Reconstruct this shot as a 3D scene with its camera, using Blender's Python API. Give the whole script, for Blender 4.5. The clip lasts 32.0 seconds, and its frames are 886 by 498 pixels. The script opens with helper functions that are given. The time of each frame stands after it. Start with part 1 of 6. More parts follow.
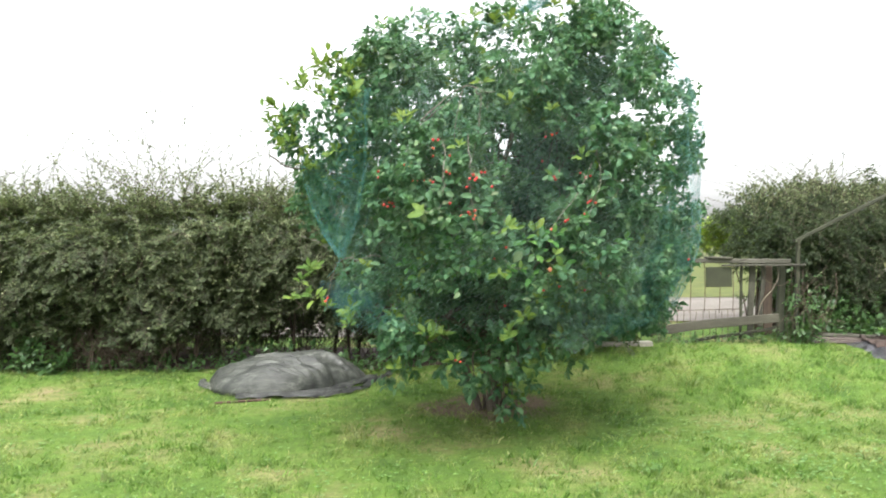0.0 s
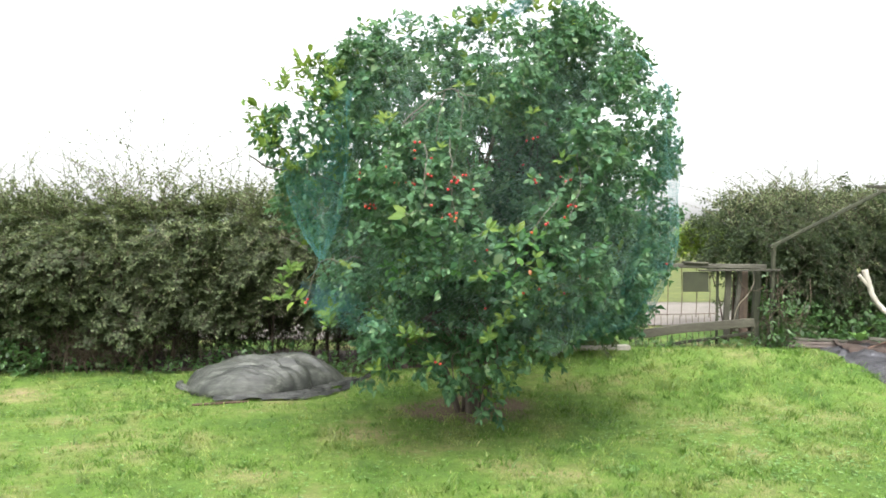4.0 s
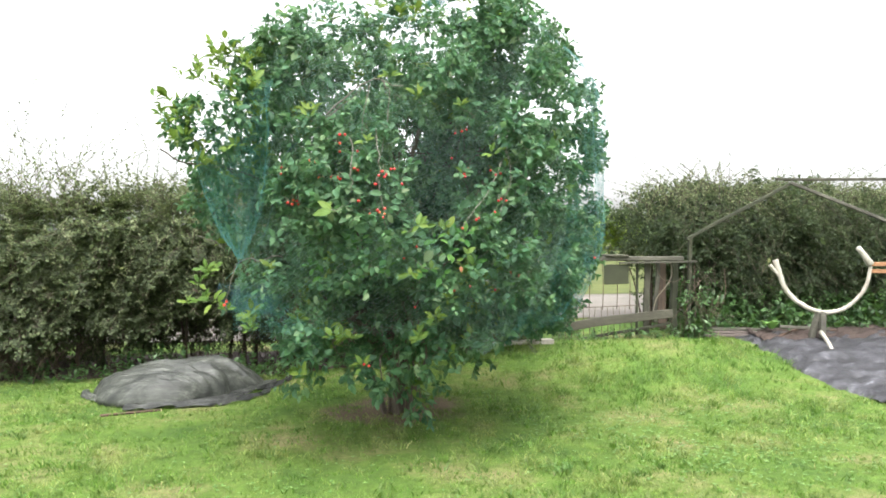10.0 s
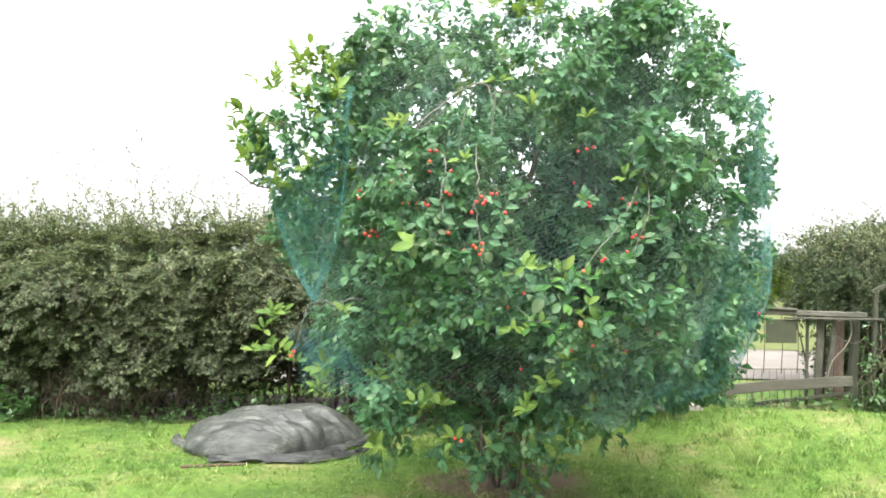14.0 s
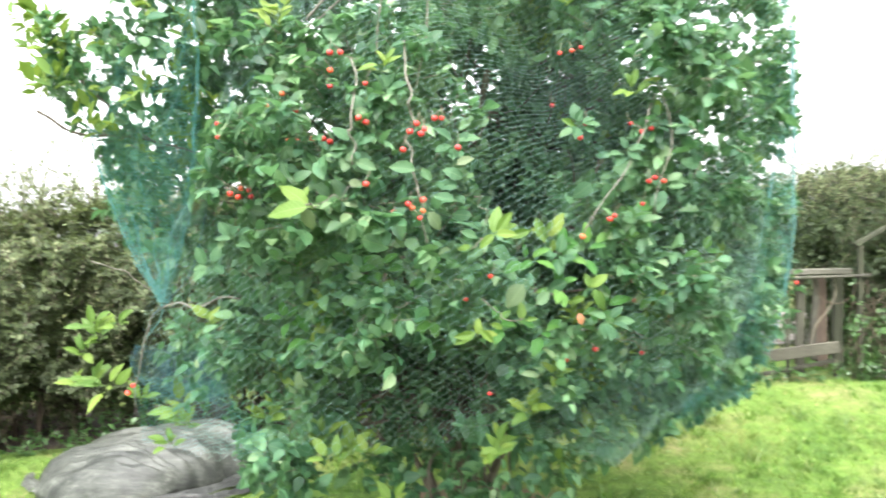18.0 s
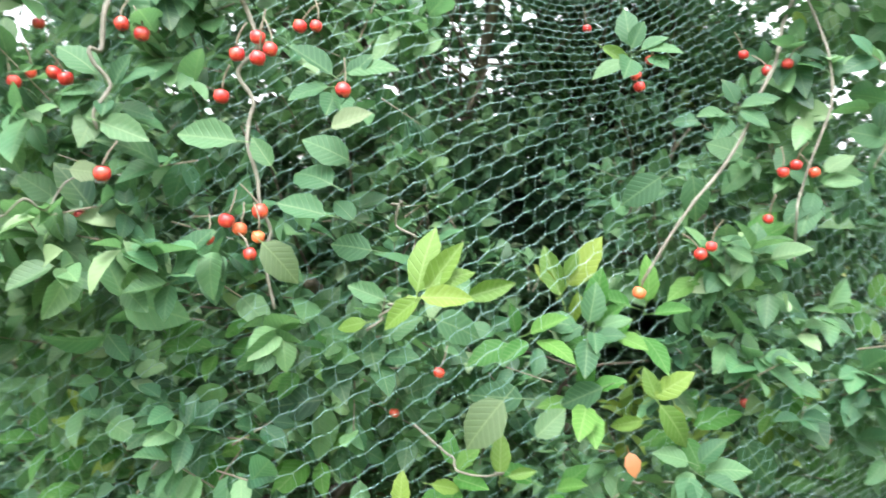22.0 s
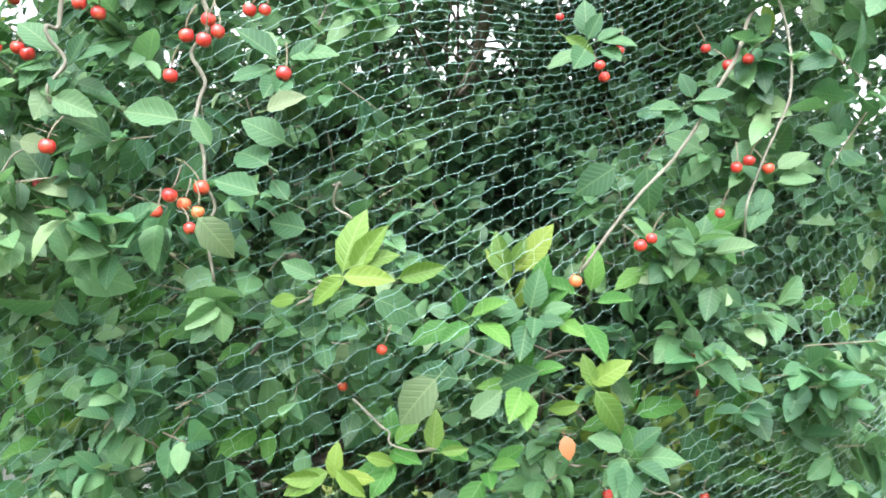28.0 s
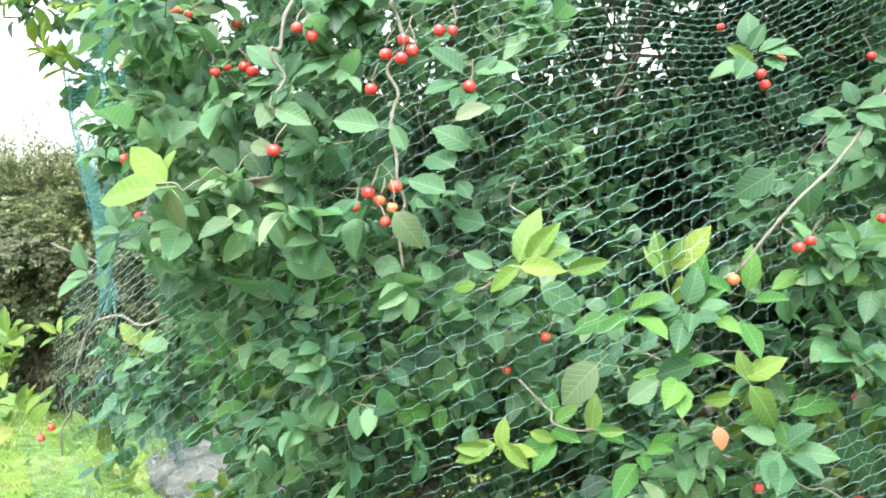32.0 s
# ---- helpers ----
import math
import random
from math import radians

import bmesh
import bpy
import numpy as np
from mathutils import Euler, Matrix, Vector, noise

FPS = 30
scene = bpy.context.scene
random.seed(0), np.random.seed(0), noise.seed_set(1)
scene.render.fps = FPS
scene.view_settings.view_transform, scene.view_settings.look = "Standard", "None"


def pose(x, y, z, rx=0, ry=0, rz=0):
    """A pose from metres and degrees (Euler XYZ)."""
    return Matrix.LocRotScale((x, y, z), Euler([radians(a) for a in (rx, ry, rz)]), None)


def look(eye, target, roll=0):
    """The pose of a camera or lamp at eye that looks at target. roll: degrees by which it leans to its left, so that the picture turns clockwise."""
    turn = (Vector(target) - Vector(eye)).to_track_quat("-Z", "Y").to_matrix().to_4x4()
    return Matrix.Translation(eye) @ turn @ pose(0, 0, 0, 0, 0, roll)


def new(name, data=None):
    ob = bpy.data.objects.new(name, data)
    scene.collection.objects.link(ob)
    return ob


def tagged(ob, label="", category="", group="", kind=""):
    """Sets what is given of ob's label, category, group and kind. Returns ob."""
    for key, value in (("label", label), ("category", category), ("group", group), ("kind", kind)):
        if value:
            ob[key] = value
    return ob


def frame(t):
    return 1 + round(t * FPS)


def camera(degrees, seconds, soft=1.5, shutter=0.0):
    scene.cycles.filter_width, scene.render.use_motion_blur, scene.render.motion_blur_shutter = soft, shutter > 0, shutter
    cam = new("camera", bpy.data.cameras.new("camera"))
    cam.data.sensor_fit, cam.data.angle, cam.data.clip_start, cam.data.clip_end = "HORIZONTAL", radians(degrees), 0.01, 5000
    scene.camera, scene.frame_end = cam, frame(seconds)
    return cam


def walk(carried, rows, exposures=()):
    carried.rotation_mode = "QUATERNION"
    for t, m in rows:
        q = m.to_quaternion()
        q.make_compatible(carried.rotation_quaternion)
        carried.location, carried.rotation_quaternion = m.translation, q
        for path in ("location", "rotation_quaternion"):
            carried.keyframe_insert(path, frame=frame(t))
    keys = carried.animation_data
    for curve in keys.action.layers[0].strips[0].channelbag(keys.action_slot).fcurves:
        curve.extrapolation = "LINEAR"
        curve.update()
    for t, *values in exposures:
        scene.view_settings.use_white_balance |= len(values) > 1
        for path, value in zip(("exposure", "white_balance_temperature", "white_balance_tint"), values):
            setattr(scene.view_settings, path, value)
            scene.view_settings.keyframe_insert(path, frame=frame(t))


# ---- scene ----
cam = camera(58.3, 32.0, soft=1.7, shutter=0.4)
METRES, EYE, TILT, LEAN, TURN = 5.3, 1.5, -0.7, 0.0, 0.0
ROWS = [
    (0.0, 0.0, 0.0, 0.0, 0.0, 0.0, -0.0),
    (0.5, 0.004, -0.004, 0.0051, -1.4, 1.23, -0.25),
    (1.0, 0.0018, -0.0062, -0.0006, -0.64, 0.31, -1.06),
    (1.5, 0.0006, -0.0101, 0.0022, 0.12, 0.99, -1.56),
    (2.0, 0.0005, -0.0095, 0.0012, -0.38, 1.19, -2.3),
    (2.5, -0.0024, -0.0078, -0.0012, -0.43, 0.72, -1.08),
    (3.0, -0.0026, -0.0049, -0.0019, 0.55, -0.34, -1.02),
    (3.5, -0.0021, -0.003, -0.0022, -1.44, -0.04, -0.57),
    (5.5, -0.005, -0.003, -0.0, -1.63, 0.59, -0.28),
    (6.0, -0.0019, -0.0019, -0.0024, -2.29, 0.54, -0.02),
    (6.5, -0.0021, 0.0003, -0.0034, -2.95, -0.55, -0.34),
    (7.0, -0.0026, -0.0002, -0.0049, -2.55, -0.36, -0.03),
    (7.5, -0.0041, 0.0015, -0.0055, -1.62, -0.97, -0.23),
    (8.0, -0.0058, 0.0044, -0.0042, -1.68, -0.57, -0.32),
    (8.5, -0.002, 0.0113, -0.0055, -2.78, -0.87, -0.08),
    (9.0, -0.0052, 0.0139, -0.0015, -4.42, -0.89, -0.28),
    (9.5, -0.0086, 0.0209, -0.0056, -6.72, -0.42, -0.98),
    (10.0, -0.0158, 0.0331, 0.0005, -7.65, -0.09, 0.35),
    (10.5, -0.0104, 0.049, -0.0063, -5.46, -1.67, 0.52),
    (11.0, -0.0012, 0.0703, -0.002, 4.38, -1.21, -0.28),
    (11.5, 0.0095, 0.0903, -0.0035, 5.51, -0.69, -1.64),
    (12.0, 0.0094, 0.1215, -0.0029, 2.73, -2.42, -2.58),
    (12.5, 0.0088, 0.1487, -0.0033, -0.45, -0.73, -0.32),
    (13.0, 0.0184, 0.173, 0.0001, 1.48, 0.57, 0.71),
    (13.5, 0.0366, 0.1934, 0.0037, 3.4, 3.03, -1.6),
    (15.5, 0.0176, 0.2958, 0.0077, -1.07, -0.11, 0.07),
    (16.0, 0.019, 0.3258, 0.0098, 2.06, -0.81, -0.54),
    (16.5, 0.0261, 0.3561, 0.0129, 2.78, 0.75, -0.81),
    (17.0, 0.0268, 0.3942, 0.0106, -2.34, -0.24, -1.97),
    (17.5, 0.0205, 0.4404, 0.013, -7.97, -0.05, -1.25),
    (18.0, 0.0246, 0.4781, 0.0125, -2.92, 0.68, 1.58),
    (18.5, 0.0333, 0.512, 0.0183, 4.89, 1.35, -0.91),
    (19.0, 0.0425, 0.5418, 0.0188, 4.22, 0.22, -1.06),
    (19.5, 0.0438, 0.5777, 0.0206, -2.38, -0.8, -1.48),
    (20.0, 0.0516, 0.6118, 0.0207, -1.4, -0.58, 0.88),
    (20.5, 0.071, 0.6391, 0.0259, 6.04, 0.65, -0.48),
    (21.0, 0.0752, 0.665, 0.0136, 3.45, -0.47, -2.1),
    (21.5, 0.0733, 0.7013, 0.0228, -4.92, -1.24, -2.86),
    (22.0, 0.0822, 0.7119, 0.0323, 1.95, 0.54, 0.83),
    (22.5, 0.1032, 0.7053, 0.0199, 11.73, 1.64, -3.77),
    (23.0, 0.0907, 0.7025, 0.0304, 11.47, -1.0, -2.39),
    (23.5, 0.085, 0.7073, 0.0334, 12.34, -0.5, -1.19),
    (24.0, 0.0792, 0.7126, 0.0298, 13.67, -0.01, -0.8),
    (24.5, 0.0783, 0.7149, 0.0276, 13.01, -0.7, -0.95),
    (26.5, 0.0775, 0.7212, 0.028, 8.33, -0.47, 0.06),
    (27.0, 0.087, 0.7232, 0.0297, 6.34, -0.68, -0.65),
    (27.5, 0.1042, 0.7192, 0.0286, 4.05, -0.6, 0.05),
    (28.0, 0.1063, 0.7073, 0.0332, 4.51, -0.96, -1.45),
    (28.5, 0.1145, 0.6973, 0.0315, 1.75, -1.37, -1.98),
    (29.0, 0.1268, 0.6919, 0.0349, 1.96, -0.81, -0.53),
    (29.5, 0.1286, 0.6878, 0.0302, 2.52, -0.9, -1.47),
    (30.0, 0.1265, 0.684, 0.026, 4.5, -0.85, -1.58),
    (30.5, 0.1243, 0.6829, 0.0279, 6.4, -0.78, -1.79),
    (31.0, 0.1086, 0.6825, 0.0288, 8.97, -0.55, -2.12),
    (31.5, 0.1057, 0.6817, 0.03, 12.54, -0.02, -2.35),
    (32.0, 0.101, 0.6847, 0.0309, 14.34, -1.08, -2.74),
]
walk(cam, [(t, pose(0, 0, EYE, TILT, LEAN, TURN) @ pose(METRES * x, METRES * y, METRES * z, 90 + pitch, roll, yaw)) for t, x, y, z, yaw, pitch, roll in ROWS], exposures=[(0, 1.48, 6500, 10), (10.0, 1.56, 6500, 10), (13.0, 1.82, 6500, 10), (17.0, 2.22, 6500, 10), (19.0, 2.28, 6450, 10), (22.0, 2.25, 6350, 10), (24.0, 2.42, 6350, 10), (27.0, 2.3, 6300, 10), (30.0, 2.22, 6250, 10), (32.0, 2.38, 6300, 10)])

# ---- world and light: a bright overcast day ----
world = bpy.data.worlds.new("overcast_sky")
scene.world = world
world.use_nodes = True
wn = world.node_tree.nodes
wl = world.node_tree.links
sky = wn.new("ShaderNodeTexSky")
sky.sky_type = "NISHITA"
sky.sun_disc = False
sky.sun_elevation, sky.sun_rotation = radians(60), radians(187)
sky.dust_density, sky.ozone_density, sky.air_density = 4.0, 0.6, 1.0
grey = wn.new("ShaderNodeHueSaturation")
grey.inputs["Saturation"].default_value = 0.12
wl.new(sky.outputs[0], grey.inputs["Color"])
# an overcast sky is about twice as bright overhead as at the horizon
way = wn.new("ShaderNodeTexCoord")
part_xyz = wn.new("ShaderNodeSeparateXYZ")
climb = wn.new("ShaderNodeMapRange")
climb.inputs["To Min"].default_value, climb.inputs["To Max"].default_value = 1.0, 1.7
wl.new(way.outputs["Generated"], part_xyz.inputs[0])
wl.new(part_xyz.outputs["Z"], climb.inputs["Value"])
veil = wn.new("ShaderNodeMix")
veil.data_type, veil.blend_type = "RGBA", "MULTIPLY"
veil.inputs[0].default_value = 1.0
wl.new(grey.outputs[0], veil.inputs[6])
wl.new(climb.outputs[0], veil.inputs[7])
wl.new(veil.outputs[2], wn["Background"].inputs[0])
wn["Background"].inputs[1].default_value = 0.168
sun_data = bpy.data.lights.new("sun", "SUN")
sun_data.energy, sun_data.angle, sun_data.color = 0.9, radians(55), (1.0, 0.97, 0.92)
sun = new("sun", sun_data)
sun.matrix_world = look((-0.4, -1.8, 13.5), (0.5, 6, 0))

rng = np.random.default_rng(7)


# ---- materials ----
def base_mat(name):
    m = bpy.data.materials.new(name)
    m.use_nodes = True
    return m, m.node_tree.nodes, m.node_tree.links, m.node_tree.nodes["Principled BSDF"]


def ramp_node(nodes, stops):
    r = nodes.new("ShaderNodeValToRGB")
    el = r.color_ramp.elements
    while len(el) < len(stops):
        el.new(0.5)
    for e, (p, c) in zip(el, stops):
        e.position, e.color = p, (*c, 1)
    return r


def noise_node(nodes, links, scale, detail=5.0, rough=0.6, stretch=(1, 1, 1)):
    tc = nodes.new("ShaderNodeTexCoord")
    mp = nodes.new("ShaderNodeMapping")
    mp.inputs["Scale"].default_value = stretch
    n = nodes.new("ShaderNodeTexNoise")
    n.inputs["Scale"].default_value, n.inputs["Detail"].default_value, n.inputs["Roughness"].default_value = scale, detail, rough
    links.new(tc.outputs["Object"], mp.inputs["Vector"])
    links.new(mp.outputs[0], n.inputs["Vector"])
    return n


def surface(name, stops, scale=6.0, rough=0.8, fine=60.0, bump=0.3, stretch=(1, 1, 1), metal=0.0, spec=0.4, step=0.01):
    """A weathered surface: coloured patches at one scale, grain and relief at a finer one."""
    m, nodes, links, p = base_mat(name)
    big = noise_node(nodes, links, scale, 6, 0.6, stretch)
    small = noise_node(nodes, links, fine, 4, 0.7, stretch)
    mix = nodes.new("ShaderNodeMix")
    mix.inputs[0].default_value = 0.35
    links.new(big.outputs["Fac"], mix.inputs[2])
    links.new(small.outputs["Fac"], mix.inputs[3])
    r = ramp_node(nodes, stops)
    links.new(mix.outputs[0], r.inputs[0])
    links.new(r.outputs[0], p.inputs["Base Color"])
    b = nodes.new("ShaderNodeBump")
    b.inputs["Strength"].default_value, b.inputs["Distance"].default_value = bump, step
    links.new(small.outputs["Fac"], b.inputs["Height"])
    links.new(b.outputs[0], p.inputs["Normal"])
    p.inputs["Roughness"].default_value = rough
    p.inputs["Metallic"].default_value = metal
    p.inputs["Specular IOR Level"].default_value = spec
    return m


def veined(nodes, links, shade, p):
    """A pale midrib and side veins that slant to the edge, slightly sunk."""
    at = nodes.new("ShaderNodeAttribute")
    at.attribute_name = "leaf_place"
    xyz = nodes.new("ShaderNodeSeparateXYZ")
    links.new(at.outputs["Vector"], xyz.inputs[0])

    def calc(op, a, b=None):
        n = nodes.new("ShaderNodeMath")
        n.operation = op
        for k, v in enumerate((a, b)):
            if v is None:
                continue
            if isinstance(v, (int, float)):
                n.inputs[k].default_value = v
            else:
                links.new(v, n.inputs[k])
        return n.outputs[0]

    side = calc("ABSOLUTE", xyz.outputs[0])
    along = calc("SUBTRACT", xyz.outputs[1], calc("MULTIPLY", side, 0.9))
    lines = calc("POWER", calc("ABSOLUTE", calc("COSINE", calc("MULTIPLY", along, 24.0))), 14.0)
    rib = calc("LESS_THAN", side, 0.014)
    both = calc("MAXIMUM", calc("MULTIPLY", lines, 0.45), rib)
    pale = nodes.new("ShaderNodeMix")
    pale.data_type, pale.blend_type = "RGBA", "MIX"
    links.new(calc("MULTIPLY", both, 0.22), pale.inputs[0])
    links.new(shade.outputs[2], pale.inputs[6])
    pale.inputs[7].default_value = (0.26, 0.34, 0.16, 1)
    b = nodes.new("ShaderNodeBump")
    b.inputs["Strength"].default_value, b.inputs["Distance"].default_value = 0.5, 0.002
    b.invert = True
    links.new(both, b.inputs["Height"])
    links.new(b.outputs[0], p.inputs["Normal"])
    return pale


def leaf_mat(name, stops, rough=0.45, spec=0.5, through_light=0.25, blotch=40.0, by_object=False, tip=(0.2, 0.4, 0.06), veins=False, clump=None, patchy=0.5):
    """Leaves: each its own tone, fine mottling, a little light coming through."""
    m, nodes, links, p = base_mat(name)
    pick = nodes.new("ShaderNodeObjectInfo" if by_object else "ShaderNodeNewGeometry")
    r = ramp_node(nodes, stops)
    links.new(pick.outputs["Random" if by_object else "Random Per Island"], r.inputs[0])
    n = noise_node(nodes, links, blotch, 3)
    shade = nodes.new("ShaderNodeMix")
    shade.data_type, shade.blend_type = "RGBA", "MULTIPLY"
    shade.inputs[0].default_value = patchy
    nr = ramp_node(nodes, [(0.3, (0.6, 0.62, 0.55)), (0.7, (1.0, 1.0, 1.0))] if patchy < 0.9 else [(0.36, (0.38, 0.42, 0.36)), (0.62, (1.15, 1.12, 1.1))])
    links.new(n.outputs["Fac"], nr.inputs[0])
    tone = r.outputs[0]
    if clump:
        # whole shoots that are of another tone than their neighbours
        size, colour, most = clump
        cn = noise_node(nodes, links, size, 4, 0.7)
        cr = ramp_node(nodes, [(0.46, (0, 0, 0)), (0.64, (most, most, most))])
        links.new(cn.outputs["Fac"], cr.inputs[0])
        other = nodes.new("ShaderNodeMix")
        other.data_type, other.blend_type = "RGBA", "MIX"
        links.new(cr.outputs[0], other.inputs[0])
        links.new(tone, other.inputs[6])
        other.inputs[7].default_value = (*colour, 1)
        tone = other.outputs[2]
    links.new(tone, shade.inputs[6])
    links.new(nr.outputs[0], shade.inputs[7])
    if veins:
        shade = veined(nodes, links, shade, p)
    links.new(shade.outputs[2], p.inputs["Base Color"])
    p.inputs["Roughness"].default_value, p.inputs["Specular IOR Level"].default_value = rough, spec
    t = nodes.new("ShaderNodeBsdfTranslucent")
    warm = nodes.new("ShaderNodeMix")
    warm.data_type, warm.blend_type = "RGBA", "MIX"
    warm.inputs[0].default_value = 0.5
    warm.inputs[7].default_value = (*tip, 1)
    links.new(shade.outputs[2], warm.inputs[6])
    links.new(warm.outputs[2], t.inputs["Color"])
    mx = nodes.new("ShaderNodeMixShader")
    mx.inputs[0].default_value = through_light
    links.new(p.outputs[0], mx.inputs[1])
    links.new(t.outputs[0], mx.inputs[2])
    links.new(mx.outputs[0], nodes["Material Output"].inputs["Surface"])
    return m


APPLE_STOPS = [(0.0, (0.011, 0.045, 0.026)), (0.45, (0.032, 0.103, 0.054)), (0.8, (0.068, 0.172, 0.08)), (0.95, (0.125, 0.232, 0.112)), (1.0, (0.22, 0.30, 0.175))]
M_LEAF = leaf_mat("apple_leaf", APPLE_STOPS, rough=0.5, spec=0.33, through_light=0.34, veins=True, tip=(0.17, 0.36, 0.12), clump=(3.1, (0.105, 0.172, 0.05), 0.42))
M_LEAF_ONE = leaf_mat("apple_leaf_single", [(0.0, (0.020, 0.064, 0.032)), (0.5, (0.035, 0.094, 0.045)), (0.9, (0.056, 0.122, 0.057)), (1.0, (0.085, 0.142, 0.075))], rough=0.6, spec=0.22, by_object=True, veins=True)
M_YOUNG = leaf_mat("young_leaf", [(0.0, (0.055, 0.115, 0.022)), (0.6, (0.092, 0.158, 0.026)), (1.0, (0.135, 0.19, 0.032))], rough=0.58, spec=0.22, through_light=0.26, by_object=True, tip=(0.2, 0.36, 0.035), veins=True)
M_YOUNG_FAR = leaf_mat("young_leaf_mass", [(0.0, (0.075, 0.15, 0.035)), (1.0, (0.16, 0.23, 0.05))], rough=0.58, spec=0.22, through_light=0.28, tip=(0.28, 0.40, 0.05))
M_FRESH = leaf_mat("fresh_leaf", [(0.0, (0.024, 0.09, 0.018)), (0.6, (0.042, 0.132, 0.026)), (1.0, (0.075, 0.165, 0.035))], rough=0.6, spec=0.2, through_light=0.3, by_object=True, tip=(0.10, 0.36, 0.04), veins=True)
M_FADED = leaf_mat("faded_leaf", [(0.0, (0.08, 0.118, 0.064)), (1.0, (0.135, 0.165, 0.10))], rough=0.65, spec=0.2, by_object=True, veins=True)
M_DEAD = leaf_mat("withered_leaf", [(0.0, (0.2, 0.07, 0.035)), (1.0, (0.3, 0.125, 0.055))], through_light=0.2, by_object=True, tip=(0.3, 0.11, 0.04))
M_HEDGE = leaf_mat("hedge_leaf", [(0.0, (0.012, 0.021, 0.008)), (0.5, (0.038, 0.056, 0.022)), (0.9, (0.082, 0.108, 0.045)), (1.0, (0.15, 0.18, 0.09))], rough=0.6, spec=0.22, through_light=0.3, blotch=2.2, tip=(0.26, 0.33, 0.11), clump=(1.9, (0.058, 0.07, 0.042), 0.55))
M_LAUREL = leaf_mat("dark_hedge_leaf", [(0.0, (0.007, 0.015, 0.007)), (0.55, (0.025, 0.042, 0.02)), (1.0, (0.07, 0.098, 0.048))], rough=0.6, spec=0.22, through_light=0.34, blotch=2.5, tip=(0.22, 0.31, 0.11), clump=(1.7, (0.06, 0.072, 0.036), 0.5))
# young growth is paler; this tone also paints in light on the hedge tops
M_NEW = leaf_mat("hedge_new_growth", [(0.0, (0.055, 0.078, 0.034)), (0.6, (0.125, 0.152, 0.075)), (1.0, (0.25, 0.27, 0.155))], rough=0.6, spec=0.3, through_light=0.38, blotch=3.0, tip=(0.28, 0.36, 0.14))
M_HERB = leaf_mat("ground_herb", [(0.0, (0.02, 0.058, 0.018)), (1.0, (0.07, 0.145, 0.042))], through_light=0.34)
M_CLOVER = leaf_mat("clover_leaf", [(0.0, (0.06, 0.15, 0.04)), (0.6, (0.12, 0.23, 0.06)), (1.0, (0.22, 0.33, 0.12))], through_light=0.3, rough=0.5)
M_FARGREEN = leaf_mat("far_foliage", [(0.0, (0.05, 0.08, 0.04)), (1.0, (0.11, 0.15, 0.07))], blotch=3.0)
M_BUSH = leaf_mat("yellow_bush_leaf", [(0.0, (0.16, 0.26, 0.03)), (1.0, (0.34, 0.42, 0.05))], through_light=0.3)
M_BARK = surface("apple_bark", [(0.3, (0.05, 0.04, 0.03)), (0.55, (0.10, 0.085, 0.065)), (0.75, (0.18, 0.17, 0.135))], 9, 0.9, 55, 0.6, (1, 1, 0.35))
M_TWIG = surface("pale_twig", [(0.3, (0.08, 0.068, 0.048)), (0.6, (0.17, 0.15, 0.11)), (0.8, (0.29, 0.27, 0.215))], 20, 0.8, 120, 0.3)
M_BARE = surface("bare_branch_bark", [(0.3, (0.065, 0.06, 0.048)), (0.55, (0.13, 0.125, 0.10)), (0.8, (0.22, 0.215, 0.18))], 18, 0.8, 110, 0.3)
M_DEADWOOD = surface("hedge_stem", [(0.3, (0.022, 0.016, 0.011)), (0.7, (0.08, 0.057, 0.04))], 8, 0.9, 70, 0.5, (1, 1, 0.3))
M_STRAW = surface("dry_stem", [(0.3, (0.045, 0.033, 0.022)), (0.7, (0.12, 0.093, 0.064))], 8, 0.9, 70, 0.3, (1, 1, 0.3))
M_WOOD = surface("grey_timber", [(0.25, (0.017, 0.017, 0.013)), (0.5, (0.05, 0.048, 0.036)), (0.75, (0.125, 0.12, 0.097))], 5, 0.85, 45, 0.5, (0.25, 1, 1))
M_WOOD_POST = surface("mossy_post_timber", [(0.25, (0.017, 0.018, 0.012)), (0.5, (0.044, 0.043, 0.03)), (0.75, (0.095, 0.091, 0.065))], 5, 0.9, 45, 0.5, (1, 1, 0.25))
M_RAIL = surface("pale_rail_timber", [(0.25, (0.022, 0.021, 0.014)), (0.5, (0.053, 0.05, 0.036)), (0.75, (0.11, 0.105, 0.08))], 5, 0.85, 45, 0.5, (0.25, 1, 1))
M_MOSS = surface("dark_mossy_timber", [(0.25, (0.012, 0.014, 0.008)), (0.5, (0.03, 0.033, 0.019)), (0.75, (0.068, 0.07, 0.042))], 7, 0.9, 50, 0.5, (1, 1, 0.25))
M_BOARD = surface("brown_board", [(0.3, (0.03, 0.022, 0.016)), (0.7, (0.095, 0.066, 0.046))], 5, 0.85, 40, 0.4, (1, 1, 0.2))
M_SIGN = surface("olive_sheet", [(0.3, (0.014, 0.017, 0.007)), (0.7, (0.036, 0.04, 0.018))], 4, 0.6, 60, 0.1)
M_WIRE = surface("rusty_wire", [(0.3, (0.05, 0.04, 0.03)), (0.7, (0.17, 0.13, 0.095))], 20, 0.7, 90, 0.2, metal=0.4)
M_RUST = surface("rusty_bar", [(0.3, (0.035, 0.021, 0.014)), (0.7, (0.10, 0.062, 0.042))], 12, 0.85, 90, 0.4)
